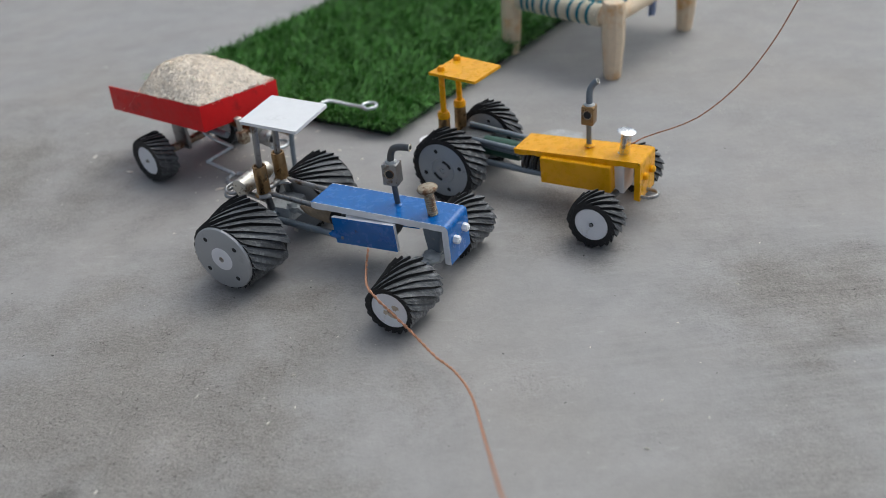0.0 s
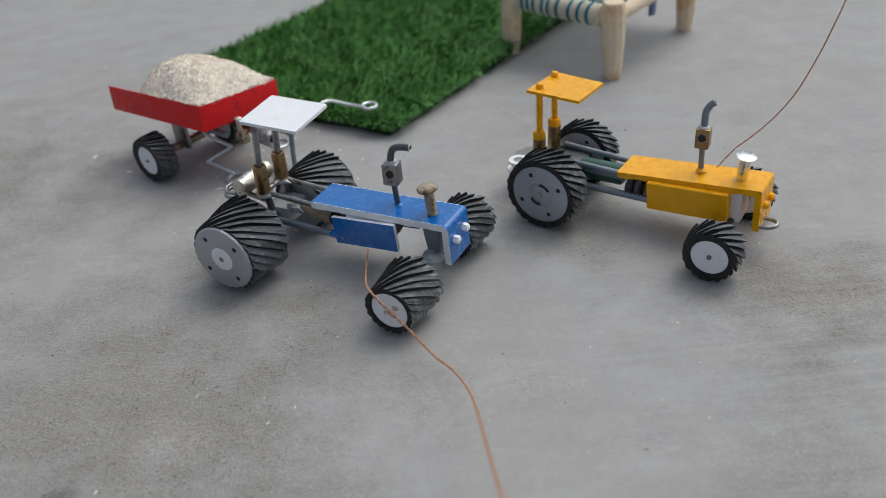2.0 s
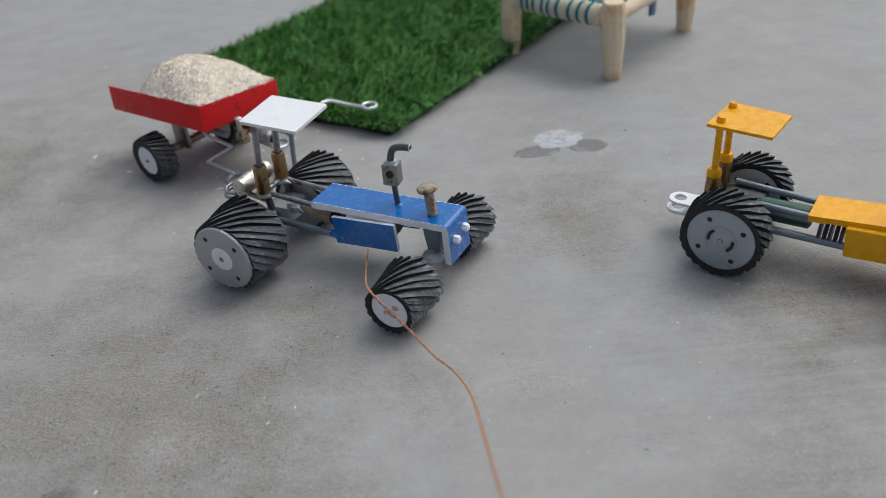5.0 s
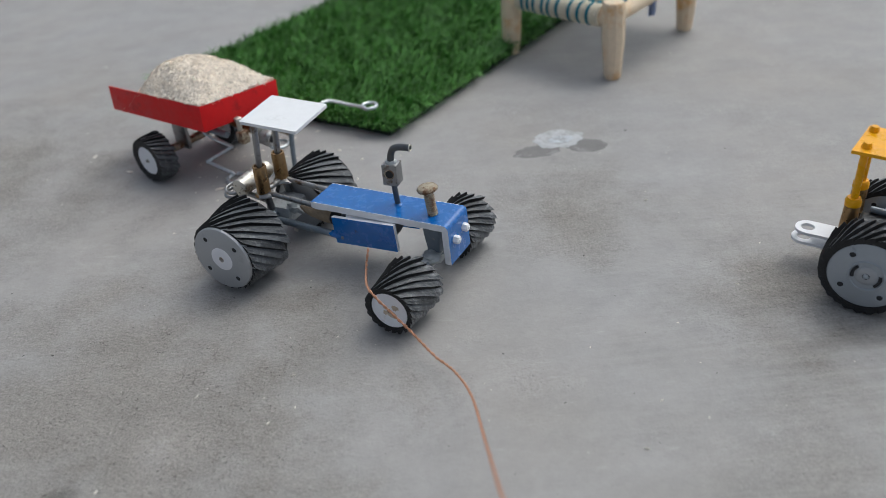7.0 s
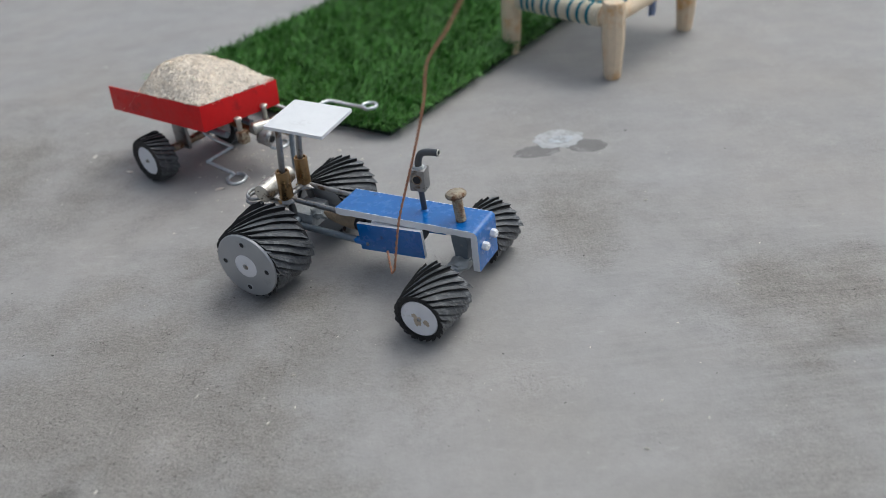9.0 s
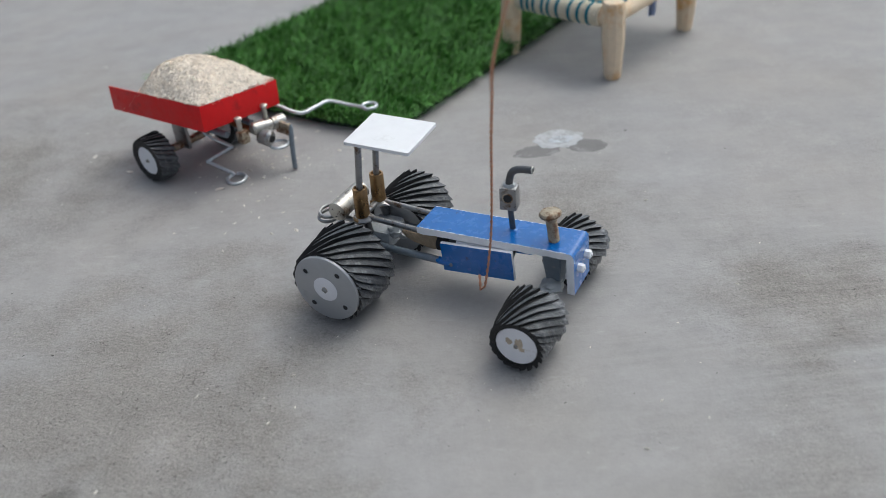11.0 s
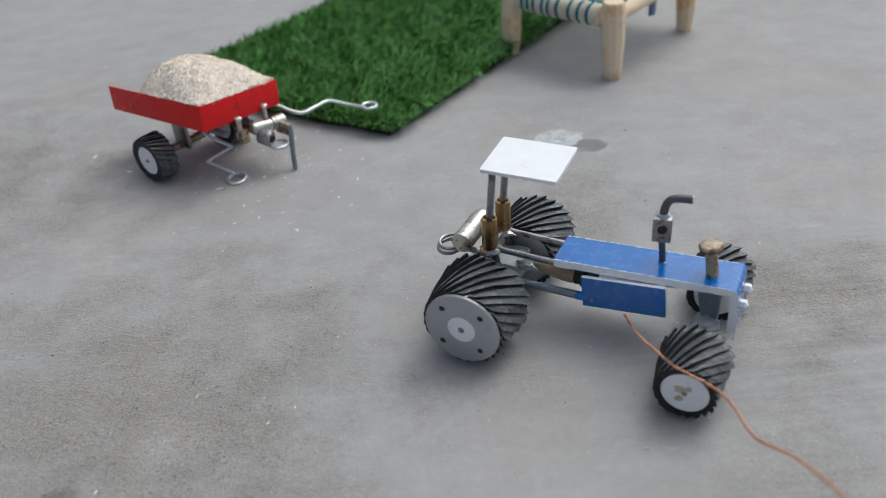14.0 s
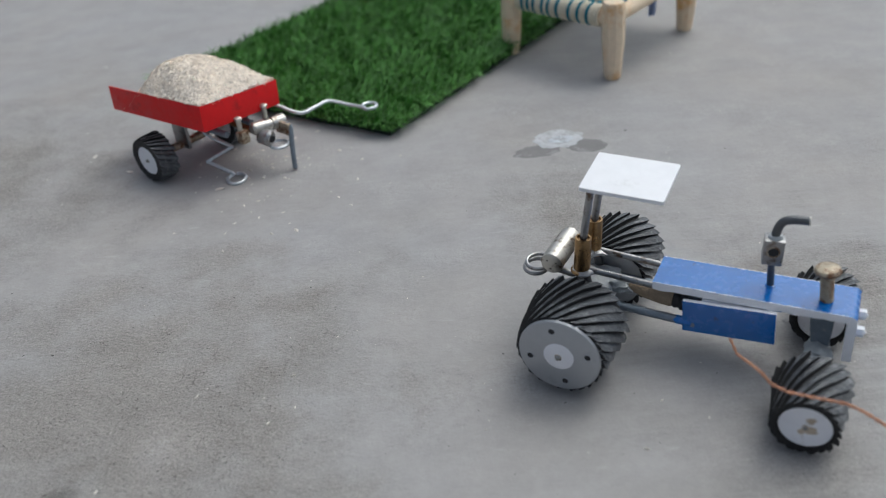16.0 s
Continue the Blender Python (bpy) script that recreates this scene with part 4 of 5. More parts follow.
# ---- string cot ----
def cot():
    r_, l_, b_ = Vector((109, 472, 0)), Vector((56.5, 526, 0)), Vector((172, 541, 0))
    along, across = (b_ - r_), (l_ - r_)
    far = l_ + along
    t = thing("string_cot", "toy string cot with pale wooden legs and teal and cream cords", "cot", Matrix.Translation(r_ * MM))
    prof = [(0, 4.2), (0.03, 5.0), (0.25, 5.9), (0.55, 6.9), (0.75, 6.6), (0.9, 6.9), (0.97, 6.6), (1, 5.8)]
    for k, p in enumerate((r_, l_, b_, far)):
        q = p - r_
        bm = bmesh.new()
        lean = (0.8, -0.8, 0.6, -0.4)[k]
        lathe(bm, prof, (q.x + lean, q.y, 0), (q.x, q.y, 46), 10)
        for v in bm.verts:
            v.co += Vector((noise.noise(v.co * 90 + Vector((k, 0, 0))), noise.noise(v.co * 90 + Vector((0, k, 5))), 0)) * 0.0006
        part("leg", bm, WOOD, t, "whittled pale wooden leg", smooth=28)
    for a, b, z in ((r_, l_, 36.5), (b_, far, 36.5), (r_, b_, 37.5), (l_, far, 37.5)):
        a, b = a - r_, b - r_
        bm = bmesh.new()
        lathe(bm, [(0, 4.6), (0.5, 5.0), (1, 4.6)], (a.x, a.y, z), (b.x, b.y, z), 14)
        part("rail", bm, WOOD, t)
    # cord wrapped round the end rails
    pattern = "CCCTCCTCCTCCCTCCTCTCCTCTCTCC"
    for a, b in ((r_, l_), (b_, far)):
        a, b = a - r_, b - r_
        d = (b - a).normalized()
        for k, c in enumerate(pattern):
            s = 8.5 + k * (75.7 - 17) / (len(pattern) - 1)
            o = a + d * s
            bm = bmesh.new()
            ring = []
            for i in range(12):
                w = 2 * math.pi * i / 12
                ring.append((o.x + 5.6 * math.cos(w) * -d.y, o.y + 5.6 * math.cos(w) * d.x, 36.5 + 5.6 * math.sin(w)))
            tube(bm, ring, 1.15, 6, 1, True)
            part("cord_turn", bm, TEAL if c == "T" else CREAM, t)
    # the woven bed of cords, over and under
    d, e = across.normalized(), along.normalized()
    for k in range(13):
        s = 8 + k * 60 / 12
        a = d * s + e * 2
        b = d * s + e * (along.length - 2)
        bm = bmesh.new()
        tube(bm, [(a.x, a.y, 41.8)] + [tuple((a + (b - a) * (j / 10)).xy) + (42.0 + (0.7 if (j + k) % 2 else -0.7),) for j in range(1, 10)] + [(b.x, b.y, 41.8)], 1.3, 6, 2)
        part("bed_cord", bm, TEAL if k % 3 else CREAM, t)
    for k in range(13):
        s = 8 + k * (along.length - 16) / 12
        a = e * s
        b = e * s + d * across.length
        bm = bmesh.new()
        tube(bm, [(a.x, a.y, 42.0)] + [tuple((a + (b - a) * (j / 10)).xy) + (42.2 + (-0.7 if (j + k) % 2 else 0.7),) for j in range(1, 10)] + [(b.x, b.y, 42.0)], 1.3, 6, 2)
        part("bed_cord", bm, TEAL if k % 4 else CREAM, t)
    bm = bmesh.new()
    pts = [(27 + 1.6 * i, 26 + 1.2 * i + 1.5 * math.sin(2 * i), 39 - 2.6 * j * (1 + 0.2 * math.sin(3 * i))) for i in range(5) for j in range(6)]
    vs = [bm.verts.new(Vector(p) * MM) for p in pts]
    for i in range(4):
        for j in range(5):
            bm.faces.new((vs[i * 6 + j], vs[(i + 1) * 6 + j], vs[(i + 1) * 6 + j + 1], vs[i * 6 + j + 1]))
    bmesh.ops.solidify(bm, geom=bm.faces[:], thickness=0.0005)
    part("hanging_cloth", bm, PINKISH, t, "blue and white cloth end hanging under the bed")


cot()


# ---- marks and crumbs on the concrete ----
def smear(name, centre, size, turn, mat, label, seed, z=0.35):
    bm = bmesh.new()
    n = 44
    rings = []
    for k, (f, h) in enumerate(((1.0, 0.0), (0.93, 0.6), (0.7, 1.0), (0.35, 1.0))):
        ring = []
        for i in range(n):
            w = 2 * math.pi * i / n
            j = 1 + 0.22 * noise.noise(Vector((2.2 * math.cos(w) + seed, 2.2 * math.sin(w), seed))) + 0.1 * noise.noise(Vector((6 * math.cos(w), 6 * math.sin(w), seed)))
            x, y = size[0] * f * j * math.cos(w), size[1] * f * j * math.sin(w)
            c, s = math.cos(radians(turn)), math.sin(radians(turn))
            hh = z * h * (1 + 0.5 * noise.noise(Vector((x * 0.3, y * 0.3, seed)))) + 0.02
            ring.append(bm.verts.new(Vector((centre[0] + c * x - s * y, centre[1] + s * x + c * y, hh)) * MM))
        rings.append(ring)
    for a, b in zip(rings, rings[1:]):
        for i in range(n):
            bm.faces.new((a[i], a[(i + 1) % n], b[(i + 1) % n], b[i]))
    bm.faces.new(rings[-1])
    ob = part(name, bm, mat, smooth=60)
    tagged(ob, label, "stain", kind="structure")


smear("cement_smear", (53.0, 387.0), (12.5, 6.4), 10, STAIN, "thin grey cement smear on the concrete", 2.0, 0.1)
smear("cement_smear", (78.0, 389.0), (11.0, 7.5), -12, STAIN, "thin grey cement smear on the concrete", 5.0, 0.1)
smear("plaster_patch", (65.5, 398.5), (13.0, 10.5), 8, PLASTER, "pale round plaster patch on the concrete", 8.0, 0.5)


smear("plaster_crater", (66.5, 397.0), (7.5, 4.6), 10, CRATER, "rough bluish hollow in the plaster patch", 3.0, 0.75)


def crumbs(name, mat, label, n, seed, lo, hi, flat, spot=None):
    rng = random.Random(seed)
    bm = bmesh.new()
    for _ in range(n):
        y = 0.13 + 0.55 * rng.random() ** 1.3
        x = rng.uniform(-0.62, 0.62) * y * 1.05
        if spot:
            x, y = rng.gauss(spot[0], spot[2]), rng.gauss(spot[1], spot[2])
        r = rng.uniform(lo, hi) * (1 if rng.random() < 0.85 else 1.9)
        a = rng.uniform(0, 6.3)
        q = [Vector((math.cos(a + k * 1.57 + rng.uniform(-.4, .4)) * r * (1.7 if k % 2 else 0.8), math.sin(a + k * 1.57) * r * (1.7 if k % 2 else 0.8), 0)) for k in range(4)]
        top = bm.verts.new(Vector((x, y, 0)) + Vector((0, 0, r * flat)))
        low = [bm.verts.new(Vector((x, y, 0.00002)) + p) for p in q]
        for k in range(4):
            bm.faces.new((low[k], low[(k + 1) % 4], top))
    ob = part(name, bm, mat, smooth=0)
    tagged(ob, label, "debris", kind="stuff")


crumbs("pale_crumbs", CRUMB, "scattered pale crumbs and chaff bits on the concrete", 150, 3, 0.0002, 0.00045, 0.6)
crumbs("spilt_chaff", CRUMB, "pale chaff bits spilt on the concrete round the trailer", 130, 5, 0.0003, 0.0008, 0.4, (-0.085, 0.395, 0.028))
crumbs("dark_grit", DARK_CRUMB, "scattered tiny dark grit on the concrete", 130, 8, 0.00012, 0.00028, 0.5)


def chip(x, y, ln, turn, seed):
    bm = bmesh.new()
    blob(bm, (0, 0, 0.25), (ln, ln * 0.32, 0.35), seed, 0.5, 2)
    ob = part("chaff_flake", bm, CRUMB, at=pose(x * MM, y * MM, 0, 0, 0, turn))
    tagged(ob, "single pale chaff flake lying on the concrete", "flake", group="loose flakes")


for q in ((-57.7, 231.2, 0.9, 30, 1), (-64.1, 208.1, 0.9, 60, 2), (58.2, 182.4, 1.1, -20, 3), (140.6, 262.9, 0.9, 0, 4), (-109.1, 376.2, 2.6, 15, 5),
          (-161.9, 403.6, 2.2, -20, 6), (94.5, 330.0, 0.9, 10, 7), (-88.0, 384.0, 1.2, 70, 8)):
    chip(*q)


# ---- copper lead wires, in short stiff pieces ----
def wire_piece(length, thin=1.0):
    bm = bmesh.new()
    for k in (0, math.pi):
        pts = [((length * (i / 8) - 0.0003) / MM * 1.03, 0.27 * thin * math.cos(2 * math.pi * i / 8 + k), 0.27 * thin * math.sin(2 * math.pi * i / 8 + k)) for i in range(9)]
        tube(bm, pts, 0.29 * thin, 6, 1)
    me = bpy.data.meshes.new("wire_piece")
    for f in bm.faces:
        f.smooth = True
    bm.to_mesh(me)
    bm.free()
    me.materials.append(COPPER)
    return me


def wire_thing(label, count, length, thin=1.0):
    t = thing("copper_wire", label, "wire", group="copper lead wires")
    me = wire_piece(length, thin)
    out = []
    for _ in range(count):
        ob = new("wire_piece", me)
        ob.parent = t
        out.append(ob)
    return out


def chain(points, count, length):
    """Joints of a chain of equal links laid along a curve."""
    path = smooth_path(points, 10)
    path.append(path[-1] + (path[-1] - path[-2]).normalized() * 1.0)
    joints = [path[0].copy()]
    i, pos = 0, path[0].copy()
    for _ in range(count):
        while i < len(path) - 2 and (path[i + 1] - pos).length < length:
            i += 1
        a, b = path[i], path[i + 1]
        lo, hi = 0.0, 1.0
        for _ in range(24):
            m = (lo + hi) / 2
            if (a.lerp(b, m) - pos).length < length:
                lo = m
            else:
                hi = m
        pos = pos + (a.lerp(b, hi) - pos).normalized() * length
        joints.append(pos.copy())
    return joints


def key_wire(pieces, shapes):
    for k, ob in enumerate(pieces):
        rows, q, d0 = [], None, None
        for t, joints in shapes:
            d = (joints[k + 1] - joints[k]).normalized()
            q = Vector((1, 0, 0)).rotation_difference(d) if q is None else d0.rotation_difference(d) @ q
            d0 = d
            rows.append((t, Matrix.LocRotScale(joints[k], q, None)))
        walk(ob, rows)


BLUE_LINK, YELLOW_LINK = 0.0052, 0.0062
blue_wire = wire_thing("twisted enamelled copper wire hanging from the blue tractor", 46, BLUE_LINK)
yellow_wire = wire_thing("thin copper wire rising from the yellow tractor", 26, YELLOW_LINK, 0.6)

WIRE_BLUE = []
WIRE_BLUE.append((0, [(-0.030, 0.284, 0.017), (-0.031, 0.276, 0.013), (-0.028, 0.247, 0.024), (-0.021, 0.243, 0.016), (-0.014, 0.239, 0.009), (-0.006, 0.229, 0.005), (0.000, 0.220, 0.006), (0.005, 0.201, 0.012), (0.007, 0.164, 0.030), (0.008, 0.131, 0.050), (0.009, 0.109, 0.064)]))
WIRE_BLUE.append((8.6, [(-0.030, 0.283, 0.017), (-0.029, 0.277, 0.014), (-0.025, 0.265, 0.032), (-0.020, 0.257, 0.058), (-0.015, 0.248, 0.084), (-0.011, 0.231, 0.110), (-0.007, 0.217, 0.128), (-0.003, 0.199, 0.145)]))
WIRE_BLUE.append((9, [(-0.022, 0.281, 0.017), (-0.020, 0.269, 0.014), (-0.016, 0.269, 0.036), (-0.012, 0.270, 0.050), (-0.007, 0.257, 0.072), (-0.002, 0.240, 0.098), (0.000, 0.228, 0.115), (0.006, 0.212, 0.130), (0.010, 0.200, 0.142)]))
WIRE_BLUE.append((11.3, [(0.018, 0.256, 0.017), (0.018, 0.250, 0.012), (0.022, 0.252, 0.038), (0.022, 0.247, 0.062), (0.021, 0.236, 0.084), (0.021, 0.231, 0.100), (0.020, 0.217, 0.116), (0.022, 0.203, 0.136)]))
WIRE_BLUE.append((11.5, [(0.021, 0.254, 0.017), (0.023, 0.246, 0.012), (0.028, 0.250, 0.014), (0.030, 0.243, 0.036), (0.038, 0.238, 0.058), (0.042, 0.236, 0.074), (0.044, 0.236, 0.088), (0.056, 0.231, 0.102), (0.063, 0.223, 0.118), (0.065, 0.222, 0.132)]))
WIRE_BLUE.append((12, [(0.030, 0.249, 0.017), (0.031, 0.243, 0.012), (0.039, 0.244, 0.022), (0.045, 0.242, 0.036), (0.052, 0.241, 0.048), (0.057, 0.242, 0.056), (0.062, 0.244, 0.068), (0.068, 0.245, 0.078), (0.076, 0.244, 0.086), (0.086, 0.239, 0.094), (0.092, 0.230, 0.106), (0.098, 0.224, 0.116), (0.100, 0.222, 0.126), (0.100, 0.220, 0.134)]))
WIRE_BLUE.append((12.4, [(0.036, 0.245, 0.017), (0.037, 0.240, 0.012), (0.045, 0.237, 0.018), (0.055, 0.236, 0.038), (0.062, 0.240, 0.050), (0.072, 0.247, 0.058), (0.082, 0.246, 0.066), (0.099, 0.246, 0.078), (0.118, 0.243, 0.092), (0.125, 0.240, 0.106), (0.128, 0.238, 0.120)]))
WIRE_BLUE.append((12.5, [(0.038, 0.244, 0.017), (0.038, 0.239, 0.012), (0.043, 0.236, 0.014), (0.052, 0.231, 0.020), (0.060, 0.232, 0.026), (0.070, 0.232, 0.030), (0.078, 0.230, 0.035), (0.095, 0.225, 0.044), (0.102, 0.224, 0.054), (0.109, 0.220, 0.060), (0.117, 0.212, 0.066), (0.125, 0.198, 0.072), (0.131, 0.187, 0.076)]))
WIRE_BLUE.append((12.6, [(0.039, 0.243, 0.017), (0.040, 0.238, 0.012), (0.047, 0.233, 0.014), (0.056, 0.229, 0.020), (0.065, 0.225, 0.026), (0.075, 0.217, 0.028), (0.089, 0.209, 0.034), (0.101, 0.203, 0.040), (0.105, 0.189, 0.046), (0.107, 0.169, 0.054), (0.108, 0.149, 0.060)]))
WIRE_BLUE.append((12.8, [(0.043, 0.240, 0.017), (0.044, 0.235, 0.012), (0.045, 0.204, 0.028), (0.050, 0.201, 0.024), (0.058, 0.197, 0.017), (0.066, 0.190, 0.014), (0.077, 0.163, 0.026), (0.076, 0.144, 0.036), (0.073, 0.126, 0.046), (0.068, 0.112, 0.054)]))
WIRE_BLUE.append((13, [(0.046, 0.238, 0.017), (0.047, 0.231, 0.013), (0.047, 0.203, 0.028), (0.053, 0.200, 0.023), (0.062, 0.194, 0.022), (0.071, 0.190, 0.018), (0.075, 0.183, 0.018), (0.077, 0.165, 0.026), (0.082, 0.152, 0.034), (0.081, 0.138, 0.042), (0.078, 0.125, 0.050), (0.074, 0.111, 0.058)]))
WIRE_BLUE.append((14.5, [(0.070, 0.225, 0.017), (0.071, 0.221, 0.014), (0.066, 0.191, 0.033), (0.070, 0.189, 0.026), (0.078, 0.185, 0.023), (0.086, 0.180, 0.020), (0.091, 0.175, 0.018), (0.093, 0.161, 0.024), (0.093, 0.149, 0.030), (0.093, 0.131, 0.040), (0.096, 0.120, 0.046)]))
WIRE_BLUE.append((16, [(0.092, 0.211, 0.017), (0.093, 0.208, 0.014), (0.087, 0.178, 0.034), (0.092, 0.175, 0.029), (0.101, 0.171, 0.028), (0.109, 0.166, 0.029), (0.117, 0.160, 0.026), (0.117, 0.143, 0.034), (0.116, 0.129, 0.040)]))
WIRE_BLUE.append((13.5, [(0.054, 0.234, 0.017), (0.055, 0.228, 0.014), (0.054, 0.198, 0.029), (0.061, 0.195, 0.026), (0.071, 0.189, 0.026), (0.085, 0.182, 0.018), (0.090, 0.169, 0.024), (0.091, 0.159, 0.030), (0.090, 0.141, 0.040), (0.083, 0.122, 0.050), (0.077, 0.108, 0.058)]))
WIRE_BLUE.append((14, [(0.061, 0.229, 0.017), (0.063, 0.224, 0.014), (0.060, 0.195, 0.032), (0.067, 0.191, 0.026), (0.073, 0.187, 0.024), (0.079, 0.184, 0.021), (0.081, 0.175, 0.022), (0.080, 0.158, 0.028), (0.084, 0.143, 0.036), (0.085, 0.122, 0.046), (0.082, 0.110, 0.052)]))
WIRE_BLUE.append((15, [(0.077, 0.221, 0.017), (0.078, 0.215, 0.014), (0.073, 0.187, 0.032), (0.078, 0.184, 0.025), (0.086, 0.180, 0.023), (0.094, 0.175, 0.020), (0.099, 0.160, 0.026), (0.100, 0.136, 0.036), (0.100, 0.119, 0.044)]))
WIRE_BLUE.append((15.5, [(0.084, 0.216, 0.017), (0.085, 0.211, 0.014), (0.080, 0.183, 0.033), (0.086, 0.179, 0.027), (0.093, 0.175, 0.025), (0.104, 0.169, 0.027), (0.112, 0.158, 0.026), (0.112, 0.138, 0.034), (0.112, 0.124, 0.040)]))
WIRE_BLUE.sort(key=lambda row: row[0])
WIRE_YELLOW = []
WIRE_YELLOW.append((0, [(0.080, 0.329, 0.027), (0.092, 0.329, 0.033), (0.102, 0.325, 0.038), (0.113, 0.321, 0.045), (0.127, 0.320, 0.058), (0.137, 0.317, 0.076), (0.140, 0.307, 0.096), (0.139, 0.294, 0.112)]))
WIRE_YELLOW.append((0.5, [(0.087, 0.331, 0.027), (0.094, 0.328, 0.033), (0.100, 0.325, 0.038), (0.114, 0.325, 0.052), (0.123, 0.322, 0.068), (0.126, 0.319, 0.082), (0.128, 0.316, 0.094), (0.126, 0.305, 0.110)]))
WIRE_YELLOW.append((0.7, [(0.092, 0.327, 0.027), (0.102, 0.326, 0.035), (0.109, 0.324, 0.040), (0.122, 0.324, 0.052), (0.131, 0.323, 0.066), (0.134, 0.317, 0.082), (0.136, 0.314, 0.094), (0.135, 0.302, 0.110)]))
WIRE_YELLOW.append((1.5, [(0.107, 0.315, 0.027), (0.114, 0.314, 0.033), (0.122, 0.313, 0.037), (0.132, 0.306, 0.048), (0.142, 0.307, 0.062), (0.148, 0.300, 0.078), (0.149, 0.291, 0.100), (0.145, 0.277, 0.116)]))
WIRE_YELLOW.append((2, [(0.116, 0.306, 0.027), (0.124, 0.308, 0.035), (0.133, 0.307, 0.043), (0.144, 0.307, 0.056), (0.150, 0.304, 0.074), (0.152, 0.301, 0.086), (0.153, 0.297, 0.098), (0.148, 0.284, 0.114)]))
WIRE_YELLOW.append((2.5, [(0.130, 0.298, 0.027), (0.135, 0.298, 0.032), (0.142, 0.296, 0.038), (0.151, 0.295, 0.045), (0.160, 0.291, 0.054), (0.166, 0.289, 0.066), (0.168, 0.284, 0.078), (0.166, 0.274, 0.096), (0.160, 0.261, 0.112)]))
WIRE_YELLOW.append((3, [(0.140, 0.291, 0.027), (0.146, 0.291, 0.032), (0.152, 0.290, 0.038), (0.160, 0.288, 0.045), (0.166, 0.285, 0.053), (0.172, 0.283, 0.060), (0.175, 0.276, 0.076), (0.173, 0.267, 0.096)]))
WIRE_YELLOW.append((3.5, [(0.149, 0.284, 0.027), (0.154, 0.282, 0.033), (0.162, 0.281, 0.041), (0.169, 0.277, 0.049), (0.176, 0.275, 0.060), (0.176, 0.266, 0.080), (0.173, 0.255, 0.100)]))


def lean_between(ja, jb, f, length):
    """A wire's joints part of the way from one shape to another, link by link."""
    pos = ja[0].lerp(jb[0], f)
    out = [pos]
    for k in range(len(ja) - 1):
        da, db = (ja[k + 1] - ja[k]).normalized(), (jb[k + 1] - jb[k]).normalized()
        pos = pos + da.slerp(db, f, da.lerp(db, f).normalized()) * length
        out.append(pos)
    return out


def filled(shapes, length):
    """More shapes in between, so that the links stay joined while the wire sways."""
    out = []
    for (t0, a), (t1, b) in zip(shapes, shapes[1:]):
        out.append((t0, a))
        if (a[0] - b[0]).length + (a[-1] - b[-1]).length < 1e-6:
            continue
        n = max(1, min(round((t1 - t0) / 0.25), 12)) if t1 - t0 > 0.3 else round((t1 - t0) * FPS)
        for k in range(1, n):
            out.append((t0 + (t1 - t0) * k / n, lean_between(a, b, k / n, length)))
    return out + [shapes[-1]]


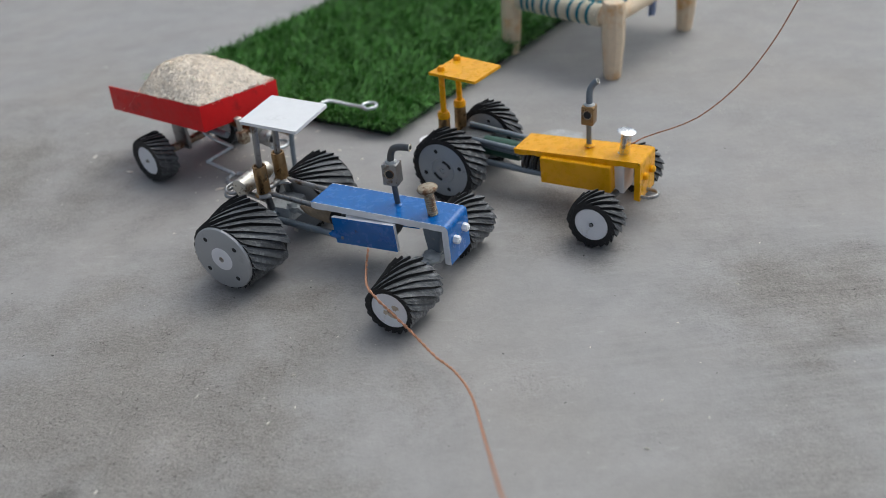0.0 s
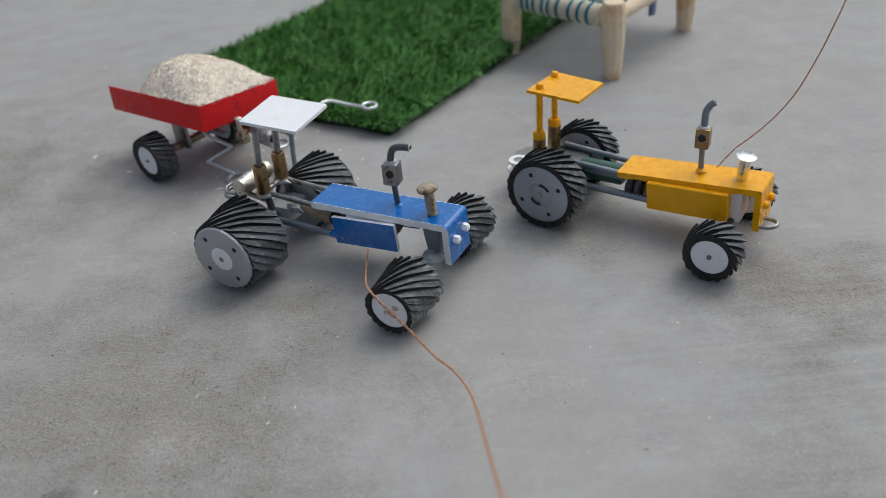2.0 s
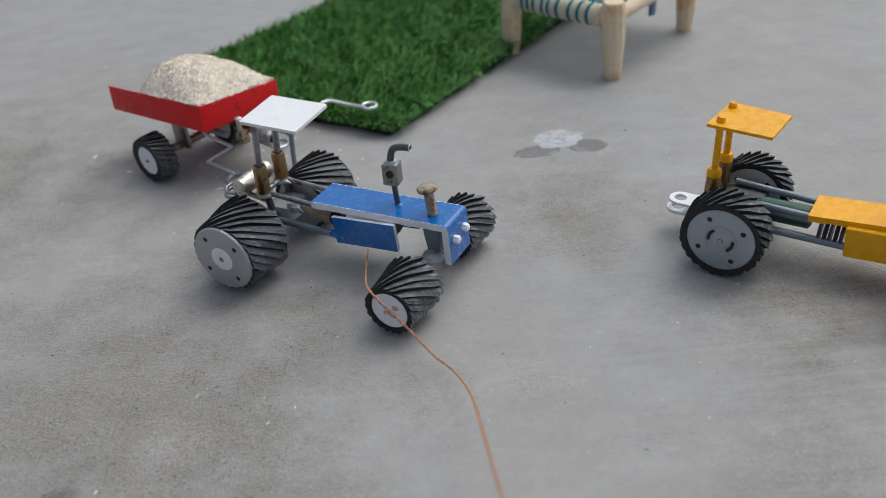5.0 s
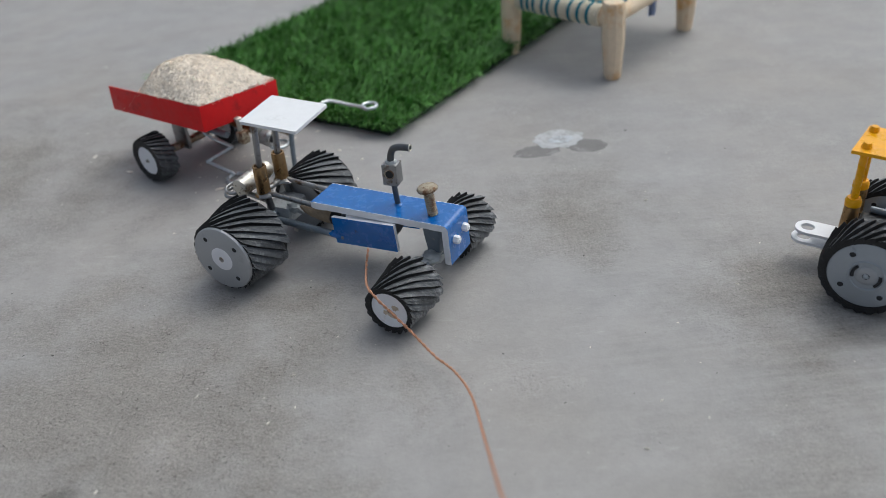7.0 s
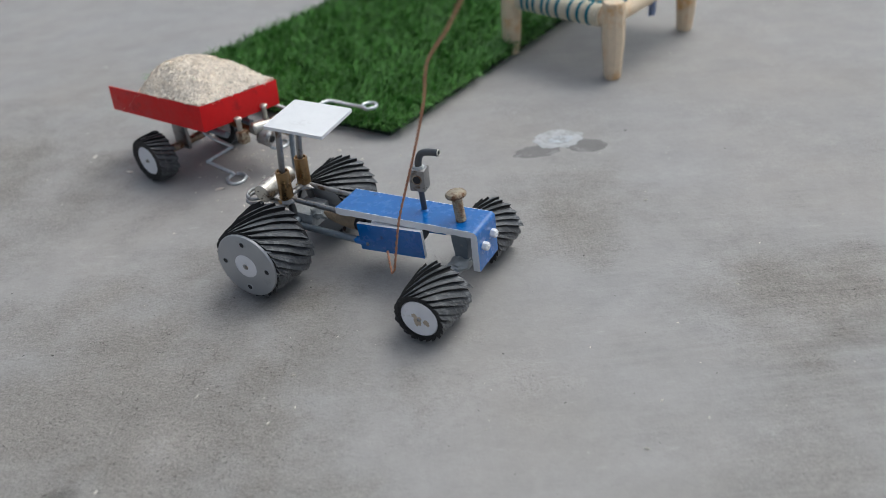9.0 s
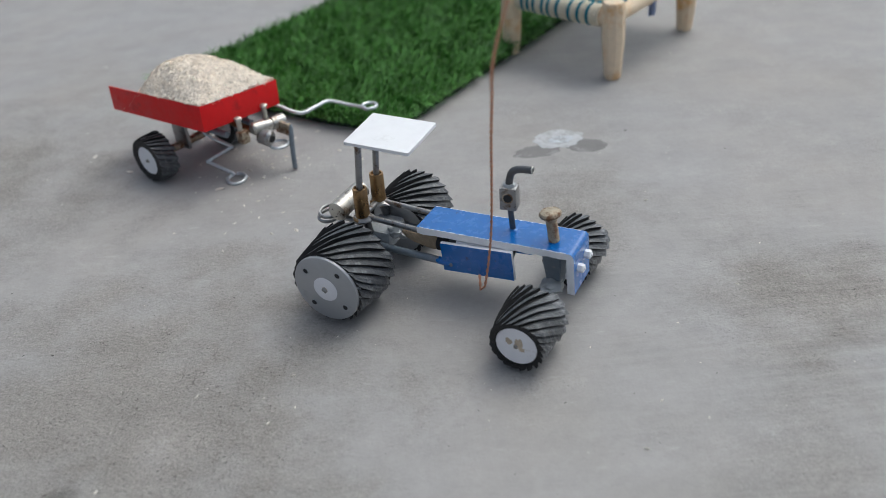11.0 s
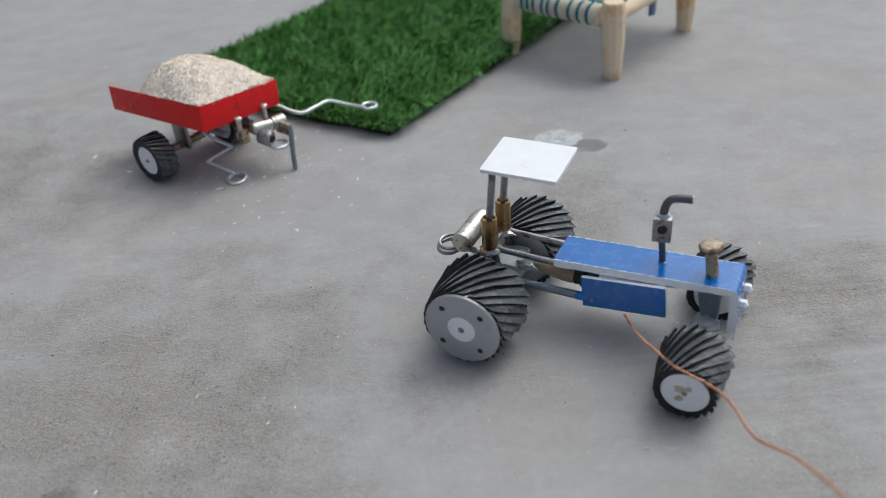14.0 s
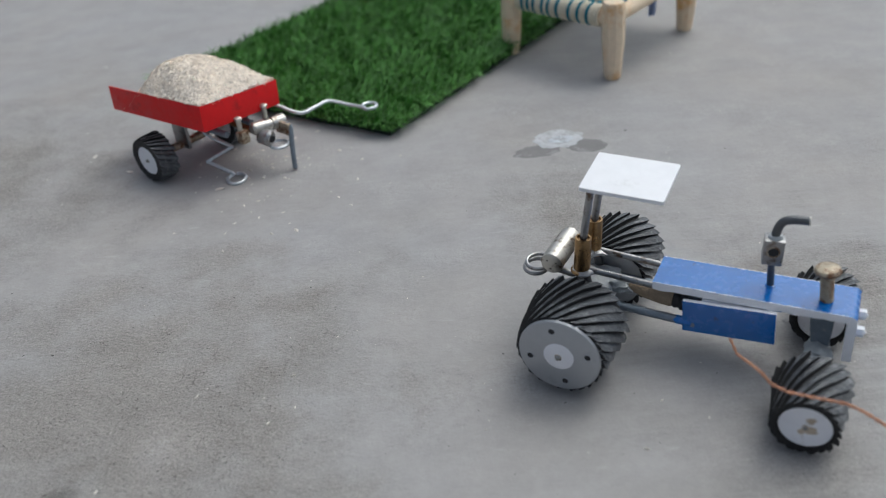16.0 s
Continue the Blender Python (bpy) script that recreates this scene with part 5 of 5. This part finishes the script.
# ---- what moves ----
BLUE_WAY = [(0.0, -67.3, 323.0, -30.1), (8.42, -67.3, 323.0, -30.1), (8.7, -63.2, 320.4, -30.0), (9.0, -56.8, 316.4, -29.8), (10.2, -36.9, 304.3, -29.6),
            (11.5, -15.6, 291.2, -29.4), (12.5, 1.0, 281.2, -28.9), (13.5, 16.9, 270.8, -28.5), (14.5, 32.5, 261.3, -28.4), (15.0, 41.0, 256.7, -28.7), (16.0, 55.6, 247.7, -28.7)]
YELLOW_WAY = [(0.0, 19.6, 368.2, -35.1), (0.5, 27.5, 362.0, -35.1), (1.0, 38.9, 354.6, -35.5), (1.5, 50.4, 346.3, -35.6), (2.0, 60.8, 338.5, -36.1),
              (2.5, 71.2, 331.2, -36.1), (3.0, 82.0, 323.7, -36.2), (3.5, 92.7, 316.0, -36.3), (4.0, 102.9, 308.2, -36.4), (5.2, 128.6, 289.0, -36.2),
              (6.5, 156.4, 268.9, -35.8), (7.0, 166.3, 262.3, -35.2), (8.0, 186.5, 248.3, -35.0), (9.0, 207.0, 234.0, -35.0), (12.0, 268.0, 191.0, -35.0), (16.0, 350.0, 133.5, -35.0)]


def on_way(way, t):
    for a, b in zip(way, way[1:]):
        if t <= b[0]:
            f = (t - a[0]) / (b[0] - a[0])
            return [p + (q - p) * f for p, q in zip(a[1:], b[1:])]
    return list(way[-1][1:])


def drive(tractor, wheels, way, turn0):
    rows = [(t, pose(x * MM, y * MM, 0, 0, 0, a)) for t, x, y, a in way]
    walk(tractor, rows)
    times = [0.25 * k for k in range(65)]
    gone, steps, last = 0.0, [], None
    for t in times:
        x, y, _ = on_way(way, t)
        if last is not None:
            gone += math.hypot(x - last[0], y - last[1]) * MM
        last = (x, y)
        steps.append(gone)
    for k, (ob, radius, at) in enumerate(wheels):
        walk(ob, [(t, pose(*at, 0, turn0[k] + math.degrees(s / radius), 0)) for t, s in zip(times, steps)])


def motions():
    drive(blue, blue_wheels, BLUE_WAY, (-10, 40, 10, 25))
    drive(yellow, yellow_wheels, YELLOW_WAY, (0, 30, 0, 50))
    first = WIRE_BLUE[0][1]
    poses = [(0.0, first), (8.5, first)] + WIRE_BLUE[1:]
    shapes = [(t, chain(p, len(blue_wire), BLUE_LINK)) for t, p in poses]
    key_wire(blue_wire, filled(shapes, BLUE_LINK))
    x0, y0, _ = on_way(YELLOW_WAY, 3.5)
    late = []
    for t in (4.2, 5.5, 7.0, 9.0, 16.0):
        x, y, _ = on_way(YELLOW_WAY, t)
        late.append((t, [Vector(p) + Vector((x - x0, y - y0, 0)) * MM for p in WIRE_YELLOW[-1][1]]))
    shapes = [(t, chain(p, len(yellow_wire), YELLOW_LINK)) for t, p in WIRE_YELLOW + late]
    key_wire(yellow_wire, filled(shapes, YELLOW_LINK))


motions()
